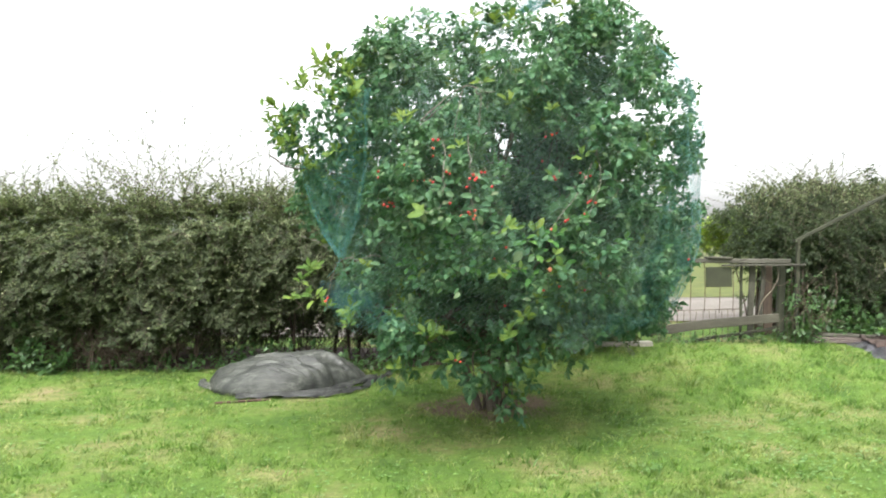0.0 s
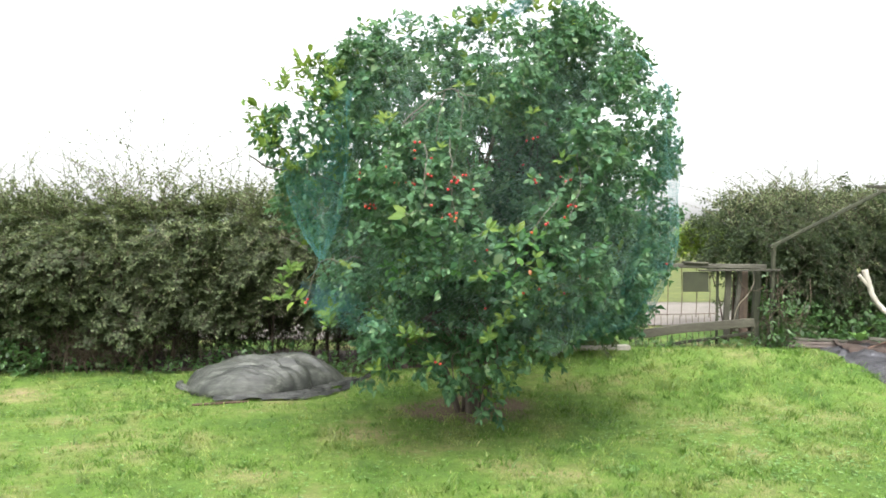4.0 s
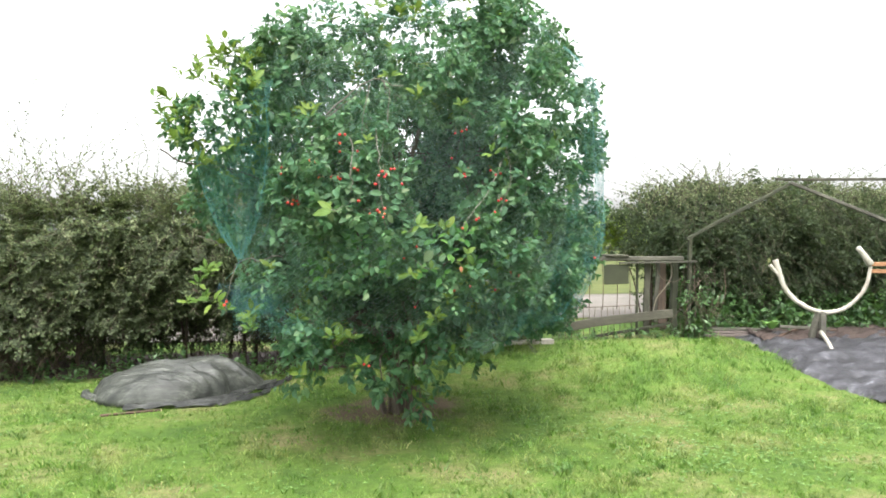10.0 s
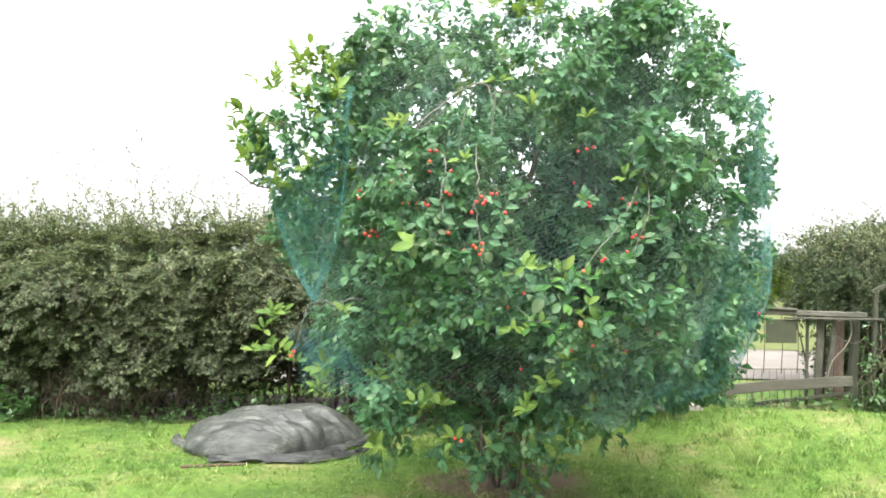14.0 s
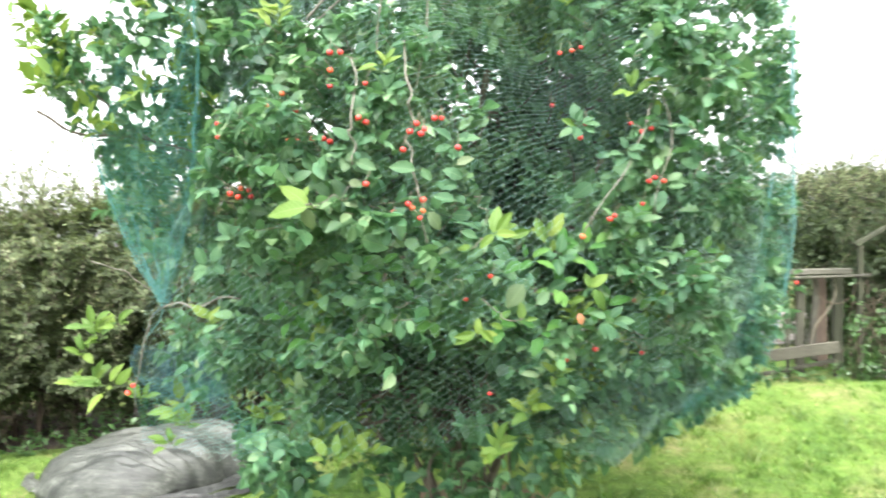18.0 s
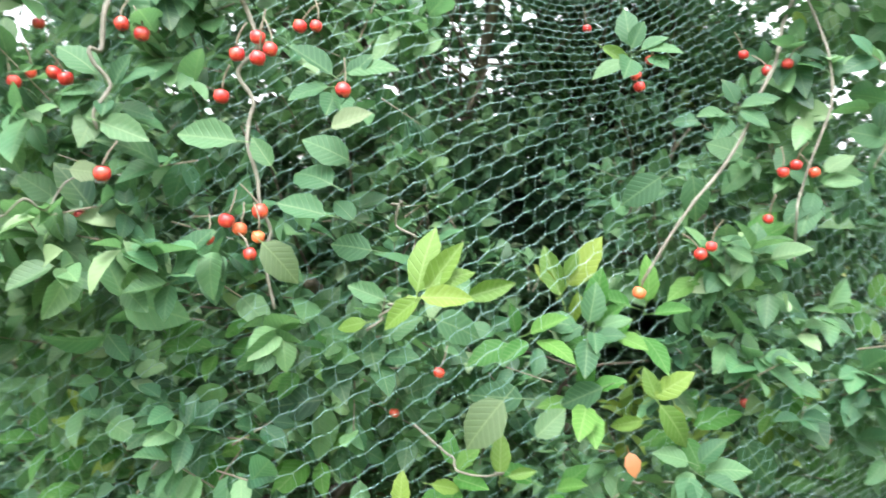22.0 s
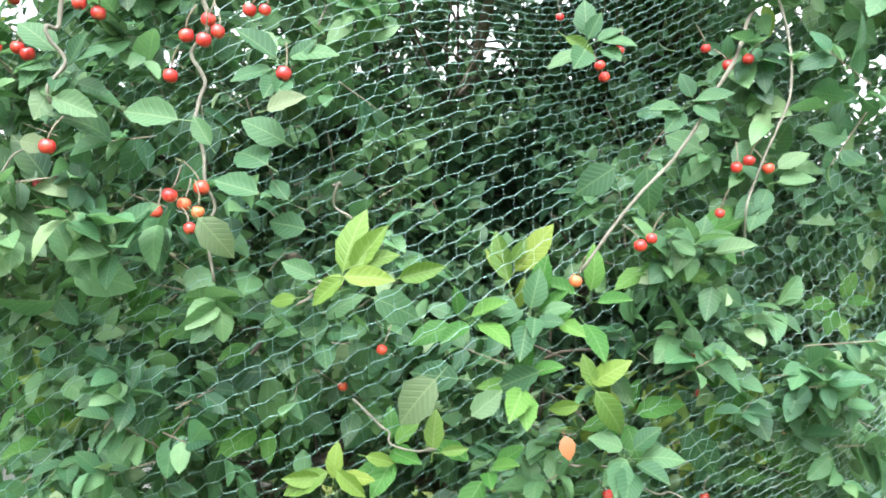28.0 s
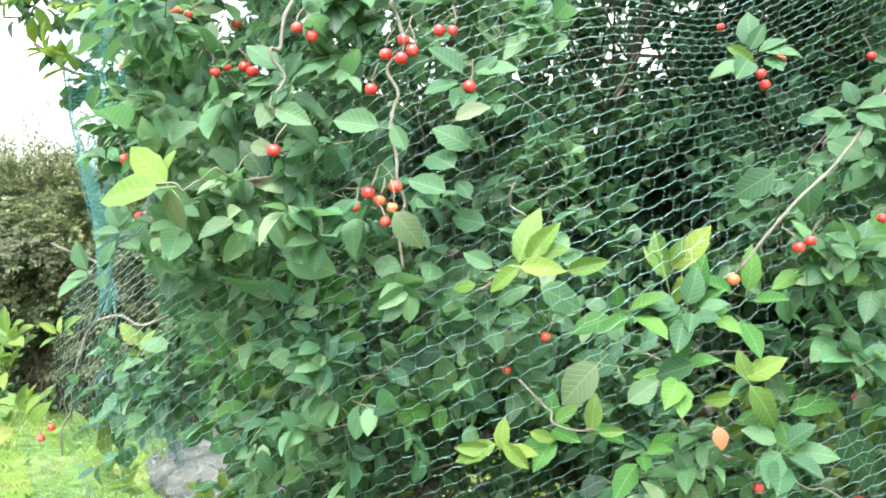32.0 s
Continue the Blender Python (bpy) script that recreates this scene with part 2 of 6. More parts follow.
M_PALEWOOD = surface("bleached_wood", [(0.25, (0.15, 0.135, 0.105)), (0.5, (0.30, 0.28, 0.235)), (0.75, (0.52, 0.495, 0.435))], 6, 0.7, 60, 0.3, (1, 1, 0.4))
M_ORANGEWOOD = surface("orange_timber", [(0.3, (0.16, 0.075, 0.035)), (0.7, (0.32, 0.17, 0.085))], 6, 0.8, 60, 0.3, (0.25, 1, 1))
M_PINKPLANK = surface("weathered_red_plank", [(0.3, (0.05, 0.038, 0.034)), (0.7, (0.135, 0.11, 0.098))], 5, 0.85, 45, 0.4, (0.25, 1, 1))
# near-black to pale streaks paint the shading of creases into the cloth
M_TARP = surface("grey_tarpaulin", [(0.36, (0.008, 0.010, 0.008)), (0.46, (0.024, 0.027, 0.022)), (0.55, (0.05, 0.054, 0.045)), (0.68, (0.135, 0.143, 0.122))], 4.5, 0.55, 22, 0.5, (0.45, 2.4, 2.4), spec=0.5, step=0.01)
# the palest stop paints glare on the black sheet as whitish patches
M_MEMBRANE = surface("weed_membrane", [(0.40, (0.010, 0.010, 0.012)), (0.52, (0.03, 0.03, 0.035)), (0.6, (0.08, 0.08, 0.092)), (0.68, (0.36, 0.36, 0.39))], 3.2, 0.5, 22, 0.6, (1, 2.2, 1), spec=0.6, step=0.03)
M_WHITE_SHEET = surface("pale_plastic_sheet", [(0.3, (0.10, 0.104, 0.115)), (0.5, (0.2, 0.205, 0.22)), (0.7, (0.38, 0.385, 0.4))], 5, 0.35, 40, 0.4, spec=0.6)
M_SOIL = surface("red_brown_soil", [(0.3, (0.022, 0.016, 0.013)), (0.6, (0.06, 0.042, 0.034)), (0.8, (0.13, 0.09, 0.07))], 6, 0.95, 40, 0.9, step=0.03)
M_TRACK = surface("pale_gravel", [(0.25, (0.07, 0.063, 0.052)), (0.5, (0.12, 0.108, 0.092)), (0.75, (0.18, 0.165, 0.142))], 1.2, 0.95, 30, 0.6)
M_STONE = surface("pale_stone", [(0.3, (0.14, 0.125, 0.11)), (0.7, (0.28, 0.26, 0.235))], 14, 0.9, 80, 0.4)
M_FIELD = surface("field_grass", [(0.25, (0.024, 0.036, 0.004)), (0.5, (0.055, 0.07, 0.008)), (0.75, (0.12, 0.122, 0.02))], 2.2, 0.9, 12, 0.5)
M_GRASS = leaf_mat("lawn_blades", [(0.0, (0.036, 0.10, 0.014)), (0.5, (0.09, 0.185, 0.027)), (0.85, (0.155, 0.26, 0.048)), (0.96, (0.25, 0.31, 0.105)), (1.0, (0.38, 0.35, 0.18))], rough=0.5, spec=0.4, through_light=0.3, blotch=9.0, patchy=1.0, tip=(0.22, 0.45, 0.04), clump=(2.3, (0.26, 0.275, 0.10), 0.85))


def ground_mat():
    """Lawn soil and moss under the blades, bare and brown under the tree."""
    m, nodes, links, p = base_mat("lawn_soil")
    big = noise_node(nodes, links, 1.1, 6, 0.65)
    r = ramp_node(nodes, [(0.3, (0.05, 0.11, 0.02)), (0.5, (0.11, 0.185, 0.035)), (0.62, (0.2, 0.21, 0.085)), (0.75, (0.32, 0.26, 0.16))])
    links.new(big.outputs["Fac"], r.inputs[0])
    fine = noise_node(nodes, links, 16, 7, 0.8)
    fr = ramp_node(nodes, [(0.3, (0.45, 0.45, 0.4)), (0.7, (1.1, 1.1, 1.0))])
    links.new(fine.outputs["Fac"], fr.inputs[0])
    mul = nodes.new("ShaderNodeMix")
    mul.data_type, mul.blend_type = "RGBA", "MULTIPLY"
    mul.inputs[0].default_value = 1.0
    links.new(r.outputs[0], mul.inputs[6])
    links.new(fr.outputs[0], mul.inputs[7])
    tc = nodes.new("ShaderNodeTexCoord")
    mp = nodes.new("ShaderNodeMapping")
    mp.inputs["Location"].default_value = (-0.42 / 0.9, -7.1 / 0.8, 0)
    mp.inputs["Scale"].default_value = (1 / 0.9, 1 / 0.8, 0.0)
    sph = nodes.new("ShaderNodeTexGradient")
    sph.gradient_type = "SPHERICAL"
    links.new(tc.outputs["Object"], mp.inputs["Vector"])
    links.new(mp.outputs[0], sph.inputs["Vector"])
    edge = nodes.new("ShaderNodeMath")
    edge.operation = "MULTIPLY_ADD"
    edge.inputs[1].default_value, edge.inputs[2].default_value = 1.2, -0.55
    links.new(big.outputs["Fac"], edge.inputs[0])
    add = nodes.new("ShaderNodeMath")
    add.operation = "ADD"
    links.new(sph.outputs["Fac"], add.inputs[0])
    links.new(edge.outputs[0], add.inputs[1])
    mask = ramp_node(nodes, [(0.25, (0, 0, 0)), (0.5, (1, 1, 1))])
    links.new(add.outputs[0], mask.inputs[0])
    earth = nodes.new("ShaderNodeMix")
    earth.data_type = "RGBA"
    links.new(mask.outputs[0], earth.inputs[0])
    links.new(mul.outputs[2], earth.inputs[6])
    earth.inputs[7].default_value = (0.115, 0.088, 0.055, 1)
    links.new(earth.outputs[2], p.inputs["Base Color"])
    b = nodes.new("ShaderNodeBump")
    b.inputs["Strength"].default_value, b.inputs["Distance"].default_value = 0.8, 0.03
    links.new(fine.outputs["Fac"], b.inputs["Height"])
    links.new(b.outputs[0], p.inputs["Normal"])
    p.inputs["Roughness"].default_value, p.inputs["Specular IOR Level"].default_value = 0.95, 0.2
    return m


M_GROUND = ground_mat()


def fruit_mat():
    m, nodes, links, p = base_mat("crab_apple_skin")
    o = nodes.new("ShaderNodeObjectInfo")
    r = ramp_node(nodes, [(0.0, (0.24, 0.010, 0.012)), (0.6, (0.38, 0.020, 0.018)), (0.9, (0.45, 0.055, 0.028)), (1.0, (0.5, 0.12, 0.045))])
    links.new(o.outputs["Random"], r.inputs[0])
    n = noise_node(nodes, links, 60, 4)
    mix = nodes.new("ShaderNodeMix")
    mix.data_type, mix.blend_type = "RGBA", "MIX"
    rr = ramp_node(nodes, [(0.5, (0, 0, 0)), (0.75, (0.5, 0.5, 0.5))])
    links.new(n.outputs["Fac"], rr.inputs[0])
    links.new(rr.outputs[0], mix.inputs[0])
    links.new(r.outputs[0], mix.inputs[6])
    mix.inputs[7].default_value = (0.66, 0.16, 0.09, 1)
    links.new(mix.outputs[2], p.inputs["Base Color"])
    p.inputs["Roughness"].default_value = 0.28
    return m


M_FRUIT = fruit_mat()


def net_mat(name, stops):
    m, nodes, links, p = base_mat(name)
    n = noise_node(nodes, links, 2.0, 4)
    r = ramp_node(nodes, stops)
    links.new(n.outputs["Fac"], r.inputs[0])
    links.new(r.outputs[0], p.inputs["Base Color"])
    p.inputs["Roughness"].default_value = 0.4
    return m


M_NET = net_mat("teal_net_twine", [(0.3, (0.018, 0.105, 0.098)), (0.55, (0.042, 0.175, 0.16)), (0.75, (0.12, 0.30, 0.275))])
M_NET_BLUE = net_mat("blue_net_twine", [(0.3, (0.008, 0.045, 0.055)), (0.55, (0.018, 0.075, 0.088)), (0.75, (0.06, 0.15, 0.165))])
# the same twine, sky glints on single strands painted in as paler colour
M_NET_PALE = net_mat("sky_glint_net_twine", [(0.3, (0.10, 0.20, 0.185)), (0.55, (0.19, 0.31, 0.285)), (0.75, (0.34, 0.45, 0.425))])


# ---- mesh helpers ----
def mesh_np(name, verts, faces, smooth=False, local=None):
    verts, faces = np.asarray(verts, np.float32), np.asarray(faces, np.int32)
    me = bpy.data.meshes.new(name)
    k = faces.shape[1]
    me.vertices.add(len(verts))
    me.vertices.foreach_set("co", verts.ravel())
    me.loops.add(faces.size)
    me.loops.foreach_set("vertex_index", faces.ravel())
    me.polygons.add(len(faces))
    me.polygons.foreach_set("loop_start", np.arange(0, faces.size, k, dtype=np.int32))
    if smooth:
        me.polygons.foreach_set("use_smooth", np.ones(len(faces), bool))
    if local is not None:
        at = me.attributes.new("leaf_place", "FLOAT_VECTOR", "POINT")
        at.data.foreach_set("vector", np.tile(np.asarray(local, np.float32), (len(verts) // len(local), 1)).ravel())
    me.update(calc_edges=True)
    return me


def thing(name, at, label, category, group="", kind=""):
    ob = new(name)
    ob.empty_display_size = 0.1
    ob.location = at
    return tagged(ob, label, category, group, kind)


def part(name, data, material, parent, label="", kind=""):
    """One mesh object under a thing or a part; data in world metres."""
    if isinstance(data, bmesh.types.BMesh):
        me = bpy.data.meshes.new(name)
        data.to_mesh(me)
        data.free()
        data = me
    if not data.materials:
        data.materials.append(material)
    ob = new(name, data)
    if parent is not None:
        ob.parent = parent
        root = parent.location if parent.parent is None else parent.parent.location
        ob.matrix_parent_inverse = Matrix.Translation(-Vector(root))
    return tagged(ob, label, "", "", kind)


def unit(a):
    a = np.asarray(a, float)
    return a / np.maximum(np.linalg.norm(a, axis=-1, keepdims=True), 1e-9)


def leaf_shape(width=0.56, fold=0.10, droop=0.22):
    """A leaf one long, along y, its upper side to +z: folded at the midrib, its tip bent down."""
    w = width / 2
    v = [(0, 0, 0), (-w * 0.8, 0.28, fold * 0.8), (0, 0.3, 0), (w * 0.8, 0.28, fold * 0.8), (-w * 0.85, 0.64, fold - droop * 0.4), (0, 0.66, -droop * 0.4), (w * 0.85, 0.64, fold - droop * 0.4), (0, 1, -droop)]
    f = [(0, 2, 1), (0, 3, 2), (1, 2, 5), (1, 5, 4), (2, 3, 6), (2, 6, 5), (4, 5, 7), (5, 6, 7)]
    return np.array(v, float), np.array(f)


def fine_leaf(width=0.6, fold=0.1, droop=0.22):
    """The same leaf with a rounder outline, for the face of the crown."""
    v = [(0, 0, 0)]
    for at in (0.17, 0.42, 0.68, 0.88):
        half, sag = width / 2 * math.sin(math.pi * at**0.85) ** 0.8, -droop * at * at
        v += [(-half, at, sag + fold * 2 * half / width), (0, at + 0.02, sag), (half, at, sag + fold * 2 * half / width)]
    v.append((0, 1, -droop))
    f = [(0, 2, 1), (0, 3, 2)]
    for k in (1, 4, 7):
        f += [(k, k + 1, k + 4), (k, k + 4, k + 3), (k + 1, k + 2, k + 5), (k + 1, k + 5, k + 4)]
    return np.array(v, float), np.array(f + [(10, 11, 13), (11, 12, 13)])


def small_leaf(width=0.6, fold=0.12):
    v = [(0, 0, 0), (-width / 2, 0.5, fold), (0, 1, -0.08), (width / 2, 0.5, fold)]
    return np.array(v, float), np.array([(0, 2, 1), (0, 3, 2)])


def spread(shape, at, ahead, up, size):
    """Copies of a leaf: its stalk at a place, pointing ahead, its face towards up."""
    tv, tf = shape
    y = unit(ahead)
    x = unit(np.cross(y, up))
    z = np.cross(x, y)
    rot = np.stack([x, y, z], axis=-1)
    v = np.einsum("nij,kj->nki", rot, tv) * np.asarray(size)[:, None, None] + np.asarray(at)[:, None, :]
    f = tf[None] + (np.arange(len(v)) * len(tv))[:, None, None]
    return v.reshape(-1, 3), f.reshape(-1, 3)


def prisms(a, b, ra, rb):
    """Three-sided sticks from a to b."""
    a, b = np.asarray(a, float), np.asarray(b, float)
    d = unit(b - a)
    ref = np.where(np.abs(d[:, 2:]) < 0.9, np.array([[0, 0, 1.0]]), np.array([[1.0, 0, 0]]))
    x = unit(np.cross(d, ref))
    y = np.cross(d, x)
    ring = [np.cos(k) * x + np.sin(k) * y for k in (0.5, 2.594, 4.689)]
    ra, rb = np.broadcast_to(ra, len(a))[:, None], np.broadcast_to(rb, len(a))[:, None]
    v = np.stack([a + ra * r for r in ring] + [b + rb * r for r in ring], axis=1).reshape(-1, 3)
    q = np.array([(0, 1, 4), (0, 4, 3), (1, 2, 5), (1, 5, 4), (2, 0, 3), (2, 3, 5)])
    f = (q[None] + (np.arange(len(a)) * 6)[:, None, None]).reshape(-1, 3)
    return v, f


def gather(*sets):
    vs, fs, k = [], [], 0
    for v, f in sets:
        vs.append(v)
        fs.append(np.asarray(f) + k)
        k += len(v)
    return np.concatenate(vs), np.concatenate(fs)


def smooth_path(points, steps=6):
    """A Catmull-Rom curve through points."""
    p = np.array(points, float)
    p = np.vstack([2 * p[0] - p[1], p, 2 * p[-1] - p[-2]])
    out = []
    for i in range(1, len(p) - 2):
        for s in np.arange(steps) / steps:
            out.append(0.5 * (2 * p[i] + (p[i + 1] - p[i - 1]) * s + (2 * p[i - 1] - 5 * p[i] + 4 * p[i + 1] - p[i + 2]) * s**2 + (3 * p[i] - p[i - 1] - 3 * p[i + 1] + p[i + 2]) * s**3))
    return np.array(out + [p[-2]])


def tube(points, r0, r1, sides=7, steps=6, rough=0.0):
    """A tapering round branch or bar along a curve, its ends closed."""
    c = smooth_path(points, steps)
    n = len(c)
    t = unit(np.gradient(c, axis=0))
    ref = np.array([0.3, 0.2, 0.93]) if abs(t[0][2]) < 0.8 else np.array([0.9, 0.3, 0.1])
    x = unit(np.cross(t, ref))
    y = np.cross(t, x)
    ang = np.arange(sides) * 2 * np.pi / sides
    rad = np.linspace(r0, r1, n)[:, None] * (1 + rough * np.sin(np.arange(n)[:, None] * 1.7 + ang * 2.3))
    v = c[:, None] + rad[..., None] * (np.cos(ang)[None, :, None] * x[:, None] + np.sin(ang)[None, :, None] * y[:, None])
    f = []
    for i in range(n - 1):
        for k in range(sides):
            a, b = i * sides + k, i * sides + (k + 1) % sides
            f += [(a, b, b + sides), (a, b + sides, a + sides)]
    v = np.vstack([v.reshape(-1, 3), c[:1], c[-1:]])
    e = n * sides
    for k in range(sides):
        f += [(e, (k + 1) % sides, k), (e + 1, (n - 1) * sides + k, (n - 1) * sides + (k + 1) % sides)]
    return v, np.array(f)


def beam(a, b, wide, high, bevel=0.006, wobble=0.0):
    """A sawn timber from a to b, its edges worn."""
    a, b = Vector(a), Vector(b)
    d = b - a
    ln = d.length
    bm = bmesh.new()
    bmesh.ops.create_cube(bm, size=1.0)
    bmesh.ops.scale(bm, vec=(ln, wide, high), verts=bm.verts)
    if wobble:
        bmesh.ops.subdivide_edges(bm, edges=[e for e in bm.edges if abs((e.verts[0].co - e.verts[1].co).x) > ln * 0.9], cuts=5, use_grid_fill=True)
        for v in bm.verts:
            v.co.y += wobble * noise.noise(Vector((v.co.x * 2.1, a.x, a.z)))
            v.co.z += wobble * noise.noise(Vector((v.co.x * 2.3, a.z + 5, a.y)))
    bmesh.ops.bevel(bm, geom=[e for e in bm.edges if e.is_manifold and e.calc_face_angle(0) > 0.5], offset=bevel, segments=1, affect="EDGES")
    x = d.normalized()
    side = Vector((0, 1, 0)) if abs(x.y) < 0.9 else Vector((1, 0, 0))
    z = x.cross(side).normalized() * (-1 if x.cross(side).z < 0 else 1)
    y = z.cross(x)
    m = Matrix((x, y, z)).transposed().to_4x4()
    m.translation = (a + b) / 2
    bm.transform(m)
    return bm


def step01(x):
    x = np.clip(x, 0, 1)
    return x * x * (3 - 2 * x)


def wave(x, y, seed=0.0, scale=1.0):
    """Cheap smooth unevenness, about -1 to 1."""
    x, y = np.asarray(x) * scale, np.asarray(y) * scale
    return (np.sin(1.7 * x + 0.9 * y + seed) + np.sin(-1.1 * x + 2.3 * y + 1.3 * seed + 1) + np.sin(3.9 * x + 1.7 * y + 2.1 * seed) * 0.6 + np.sin(2.9 * x - 4.3 * y + seed * 0.7) * 0.6 + np.sin(7.3 * x + 6.1 * y + seed) * 0.3) / 2.6


def lie(x, y):
    """The height of the ground: a lawn that rises a little to the gate."""
    x, y = np.asarray(x, float), np.asarray(y, float)
    return 0.27 * step01((y - 7.0) / 2.4) * step01((x + 1.0) / 3.2) + 0.03 * step01((y - 7.5) / 1.5) * (1 - step01((x + 1) / 3.2)) + 0.012 * wave(x, y, 3, 0.9) * np.exp(-((y - 5) / 9) ** 2)


def sheet(xs, ys, lift=0.0, height=None):
    gx, gy = np.meshgrid(xs, ys)
    gz = lie(gx, gy) + lift
    if height is not None:
        gz = gz + height(gx, gy)
    v = np.stack([gx, gy, gz], -1).reshape(-1, 3)
    n = len(xs)
    i = (np.arange(len(ys) - 1)[:, None] * n + np.arange(n - 1)[None]).ravel()
    return v, np.stack([i, i + 1, i + n + 1, i + n], -1)


# ---- setting: lawn, track, field ----
far = np.array([14, 20, 30, 50, 90, 160, 300, 600, 1500.0])
xs = np.concatenate([-far[::-1], np.arange(-9, 10.01, 0.25), far])
ys = np.concatenate([-far[::-1], np.arange(-8, 12.01, 0.25), far])
ground = part("ground", mesh_np("ground", *sheet(xs, ys), smooth=True), M_GROUND, None)
tagged(ground, "mown green lawn with bare brown patches", "lawn", kind="structure")
xs = np.concatenate([-far[3::-1], np.arange(-9, 10.01, 0.5), far[:4]])
track = part("track", mesh_np("track", *sheet(xs, np.arange(11.8, 16.6, 0.4), 0.02), smooth=True), M_TRACK, None)
tagged(track, "pale gravel farm track beyond the garden", "track", kind="structure")
xs = np.concatenate([-far[6::-1], np.arange(-9, 10.01, 0.5), far[:7]])
field = part("field", mesh_np("field", *sheet(xs, np.concatenate([np.arange(16.5, 30, 1.0), far[2:7] + 1]), 0.03), smooth=True), M_FIELD, None)
tagged(field, "yellow-green rough grass field behind the track", "field", kind="structure")


strip = part("soil", mesh_np("hedge_soil", *sheet(np.linspace(-8.5, 1.6, 160), np.linspace(8.86, 10.6, 24), 0.012, lambda x, y: 0.03 * np.abs(wave(x, y, 3, 5.0)) + 0.01 * wave(x, y, 6, 14.0) - 0.06 * step01((9.02 + 0.08 * wave(x, x, 2, 2.0) - y) / 0.12)), smooth=True), M_SOIL, None)
tagged(strip, "bare brown soil and litter under the hedge", "soil", kind="structure")


# ---- grass of the lawn ----
def in_bed(x, y):
    return (x > 4.75 + 0.12 * wave(y, y * 0.3, 2, 1.5)) & (y > 6.6)


def lawn_blades(count, tufts):
    """Mown blades, thin in the dry patches, and coarser tufts that stand out of them."""
    x = rng.uniform(-6.2, 7.2, count)
    y = 3.9 + 5.5 * rng.random(count) ** 1.15
    tall = np.zeros(count)
    tx, ty = rng.uniform(-6.0, 7.0, tufts), 3.9 + 5.4 * rng.random(tufts) ** 1.2
    k = np.repeat(np.arange(tufts), 16)
    wide = np.repeat(rng.uniform(0.012, 0.05, tufts), 16)
    x = np.concatenate([x, tx[k] + rng.normal(0, 1, len(k)) * wide])
    y = np.concatenate([y, ty[k] + rng.normal(0, 1, len(k)) * wide * 0.8])
    tall = np.concatenate([tall, np.repeat(rng.gamma(2.0, 0.5, tufts), 16)])
    n = len(x)
    bald = np.exp(-(((x - 0.42) / 0.58) ** 2 + ((y - 7.1) / 0.5) ** 2)) * np.clip(0.85 + 0.5 * wave(x, y, 2, 5.0), 0, 1)
    thin = np.clip(0.5 + 0.5 * wave(x, y, 5, 1.3) + 0.5 * wave(x, y, 9, 4.3), 0.06, 1.0)
    keep = (rng.random(n) < np.maximum(thin, 0.5 * np.minimum(tall, 1)) * (1 - 0.9 * bald)) & ~in_bed(x, y) & ~((x < 0.8) & (y > 8.75 + 0.1 * wave(x, x, 2, 2)))
    x, y, thin, tall = x[keep], y[keep], thin[keep], tall[keep]
    n = len(x)
    lush = step01((x - 0.6) / 1.2) * step01((y - 6.2) / 1.0)
    h = rng.uniform(0.010, 0.026, n) * (0.7 + 0.5 * thin) * (1 + 0.9 * lush * rng.random(n)) * (1 + tall * 0.75)
    w = rng.uniform(0.0016, 0.0036, n) * (1 + 0.25 * tall)
    a = rng.uniform(0, 2 * np.pi, n)
    lean = rng.uniform(0.3, 1.6, n) * h
    b = rng.uniform(0, 2 * np.pi, n)
    base = np.stack([x, y, lie(x, y) - 0.003], -1)
    side = np.stack([np.cos(a), np.sin(a), 0 * a], -1) * w[:, None]
    off = np.stack([np.cos(b) * lean, np.sin(b) * lean, h], -1)
    mid = base + off * np.array([0.35, 0.35, 0.62])
    v = np.stack([base - side, base + side, mid - side * 0.8, mid + side * 0.8, base + off], 1).reshape(-1, 3)
    f = np.array([(0, 1, 3), (0, 3, 2), (2, 3, 4)])[None] + (np.arange(n) * 5)[:, None, None]
    return v, f.reshape(-1, 3)


grass = part("grass", mesh_np("grass", *lawn_blades(200000, 6500)), M_GRASS, None)
tagged(grass, "short mown lawn grass with paler dry patches", "grass", kind="stuff")


def lawn_weeds(count, spots):
    at, ahead, up, size = [], [], [], []
    for _ in range(count):
        if rng.random() < 0.6:
            cx, cy, r = spots[rng.integers(len(spots))]
            x, y = rng.normal(cx, r), rng.normal(cy, r * 0.7)
        else:
            x, y = rng.uniform(-4.5, 4.6), rng.uniform(4.2, 8.6)
        if y < 4 or in_bed(np.array(x), np.array(y)) or (abs(x - 0.4) < 0.9 and abs(y - 6.9) < 0.6):
            continue
        turn = rng.uniform(0, 6.28)
        for k in range(rng.integers(4, 7)):
            a = turn + k * 1.2 + rng.normal(0, 0.2)
            at.append((x, y, float(lie(x, y)) + 0.012))
            ahead.append((math.cos(a), math.sin(a), rng.uniform(0.15, 0.6)))
            up.append((rng.normal(0, 0.2), rng.normal(0, 0.2), 1))
            size.append(rng.uniform(0.012, 0.026))
    return spread(leaf_shape(0.5, 0.06, 0.2), np.array(at), np.array(ahead), np.array(up), np.array(size))


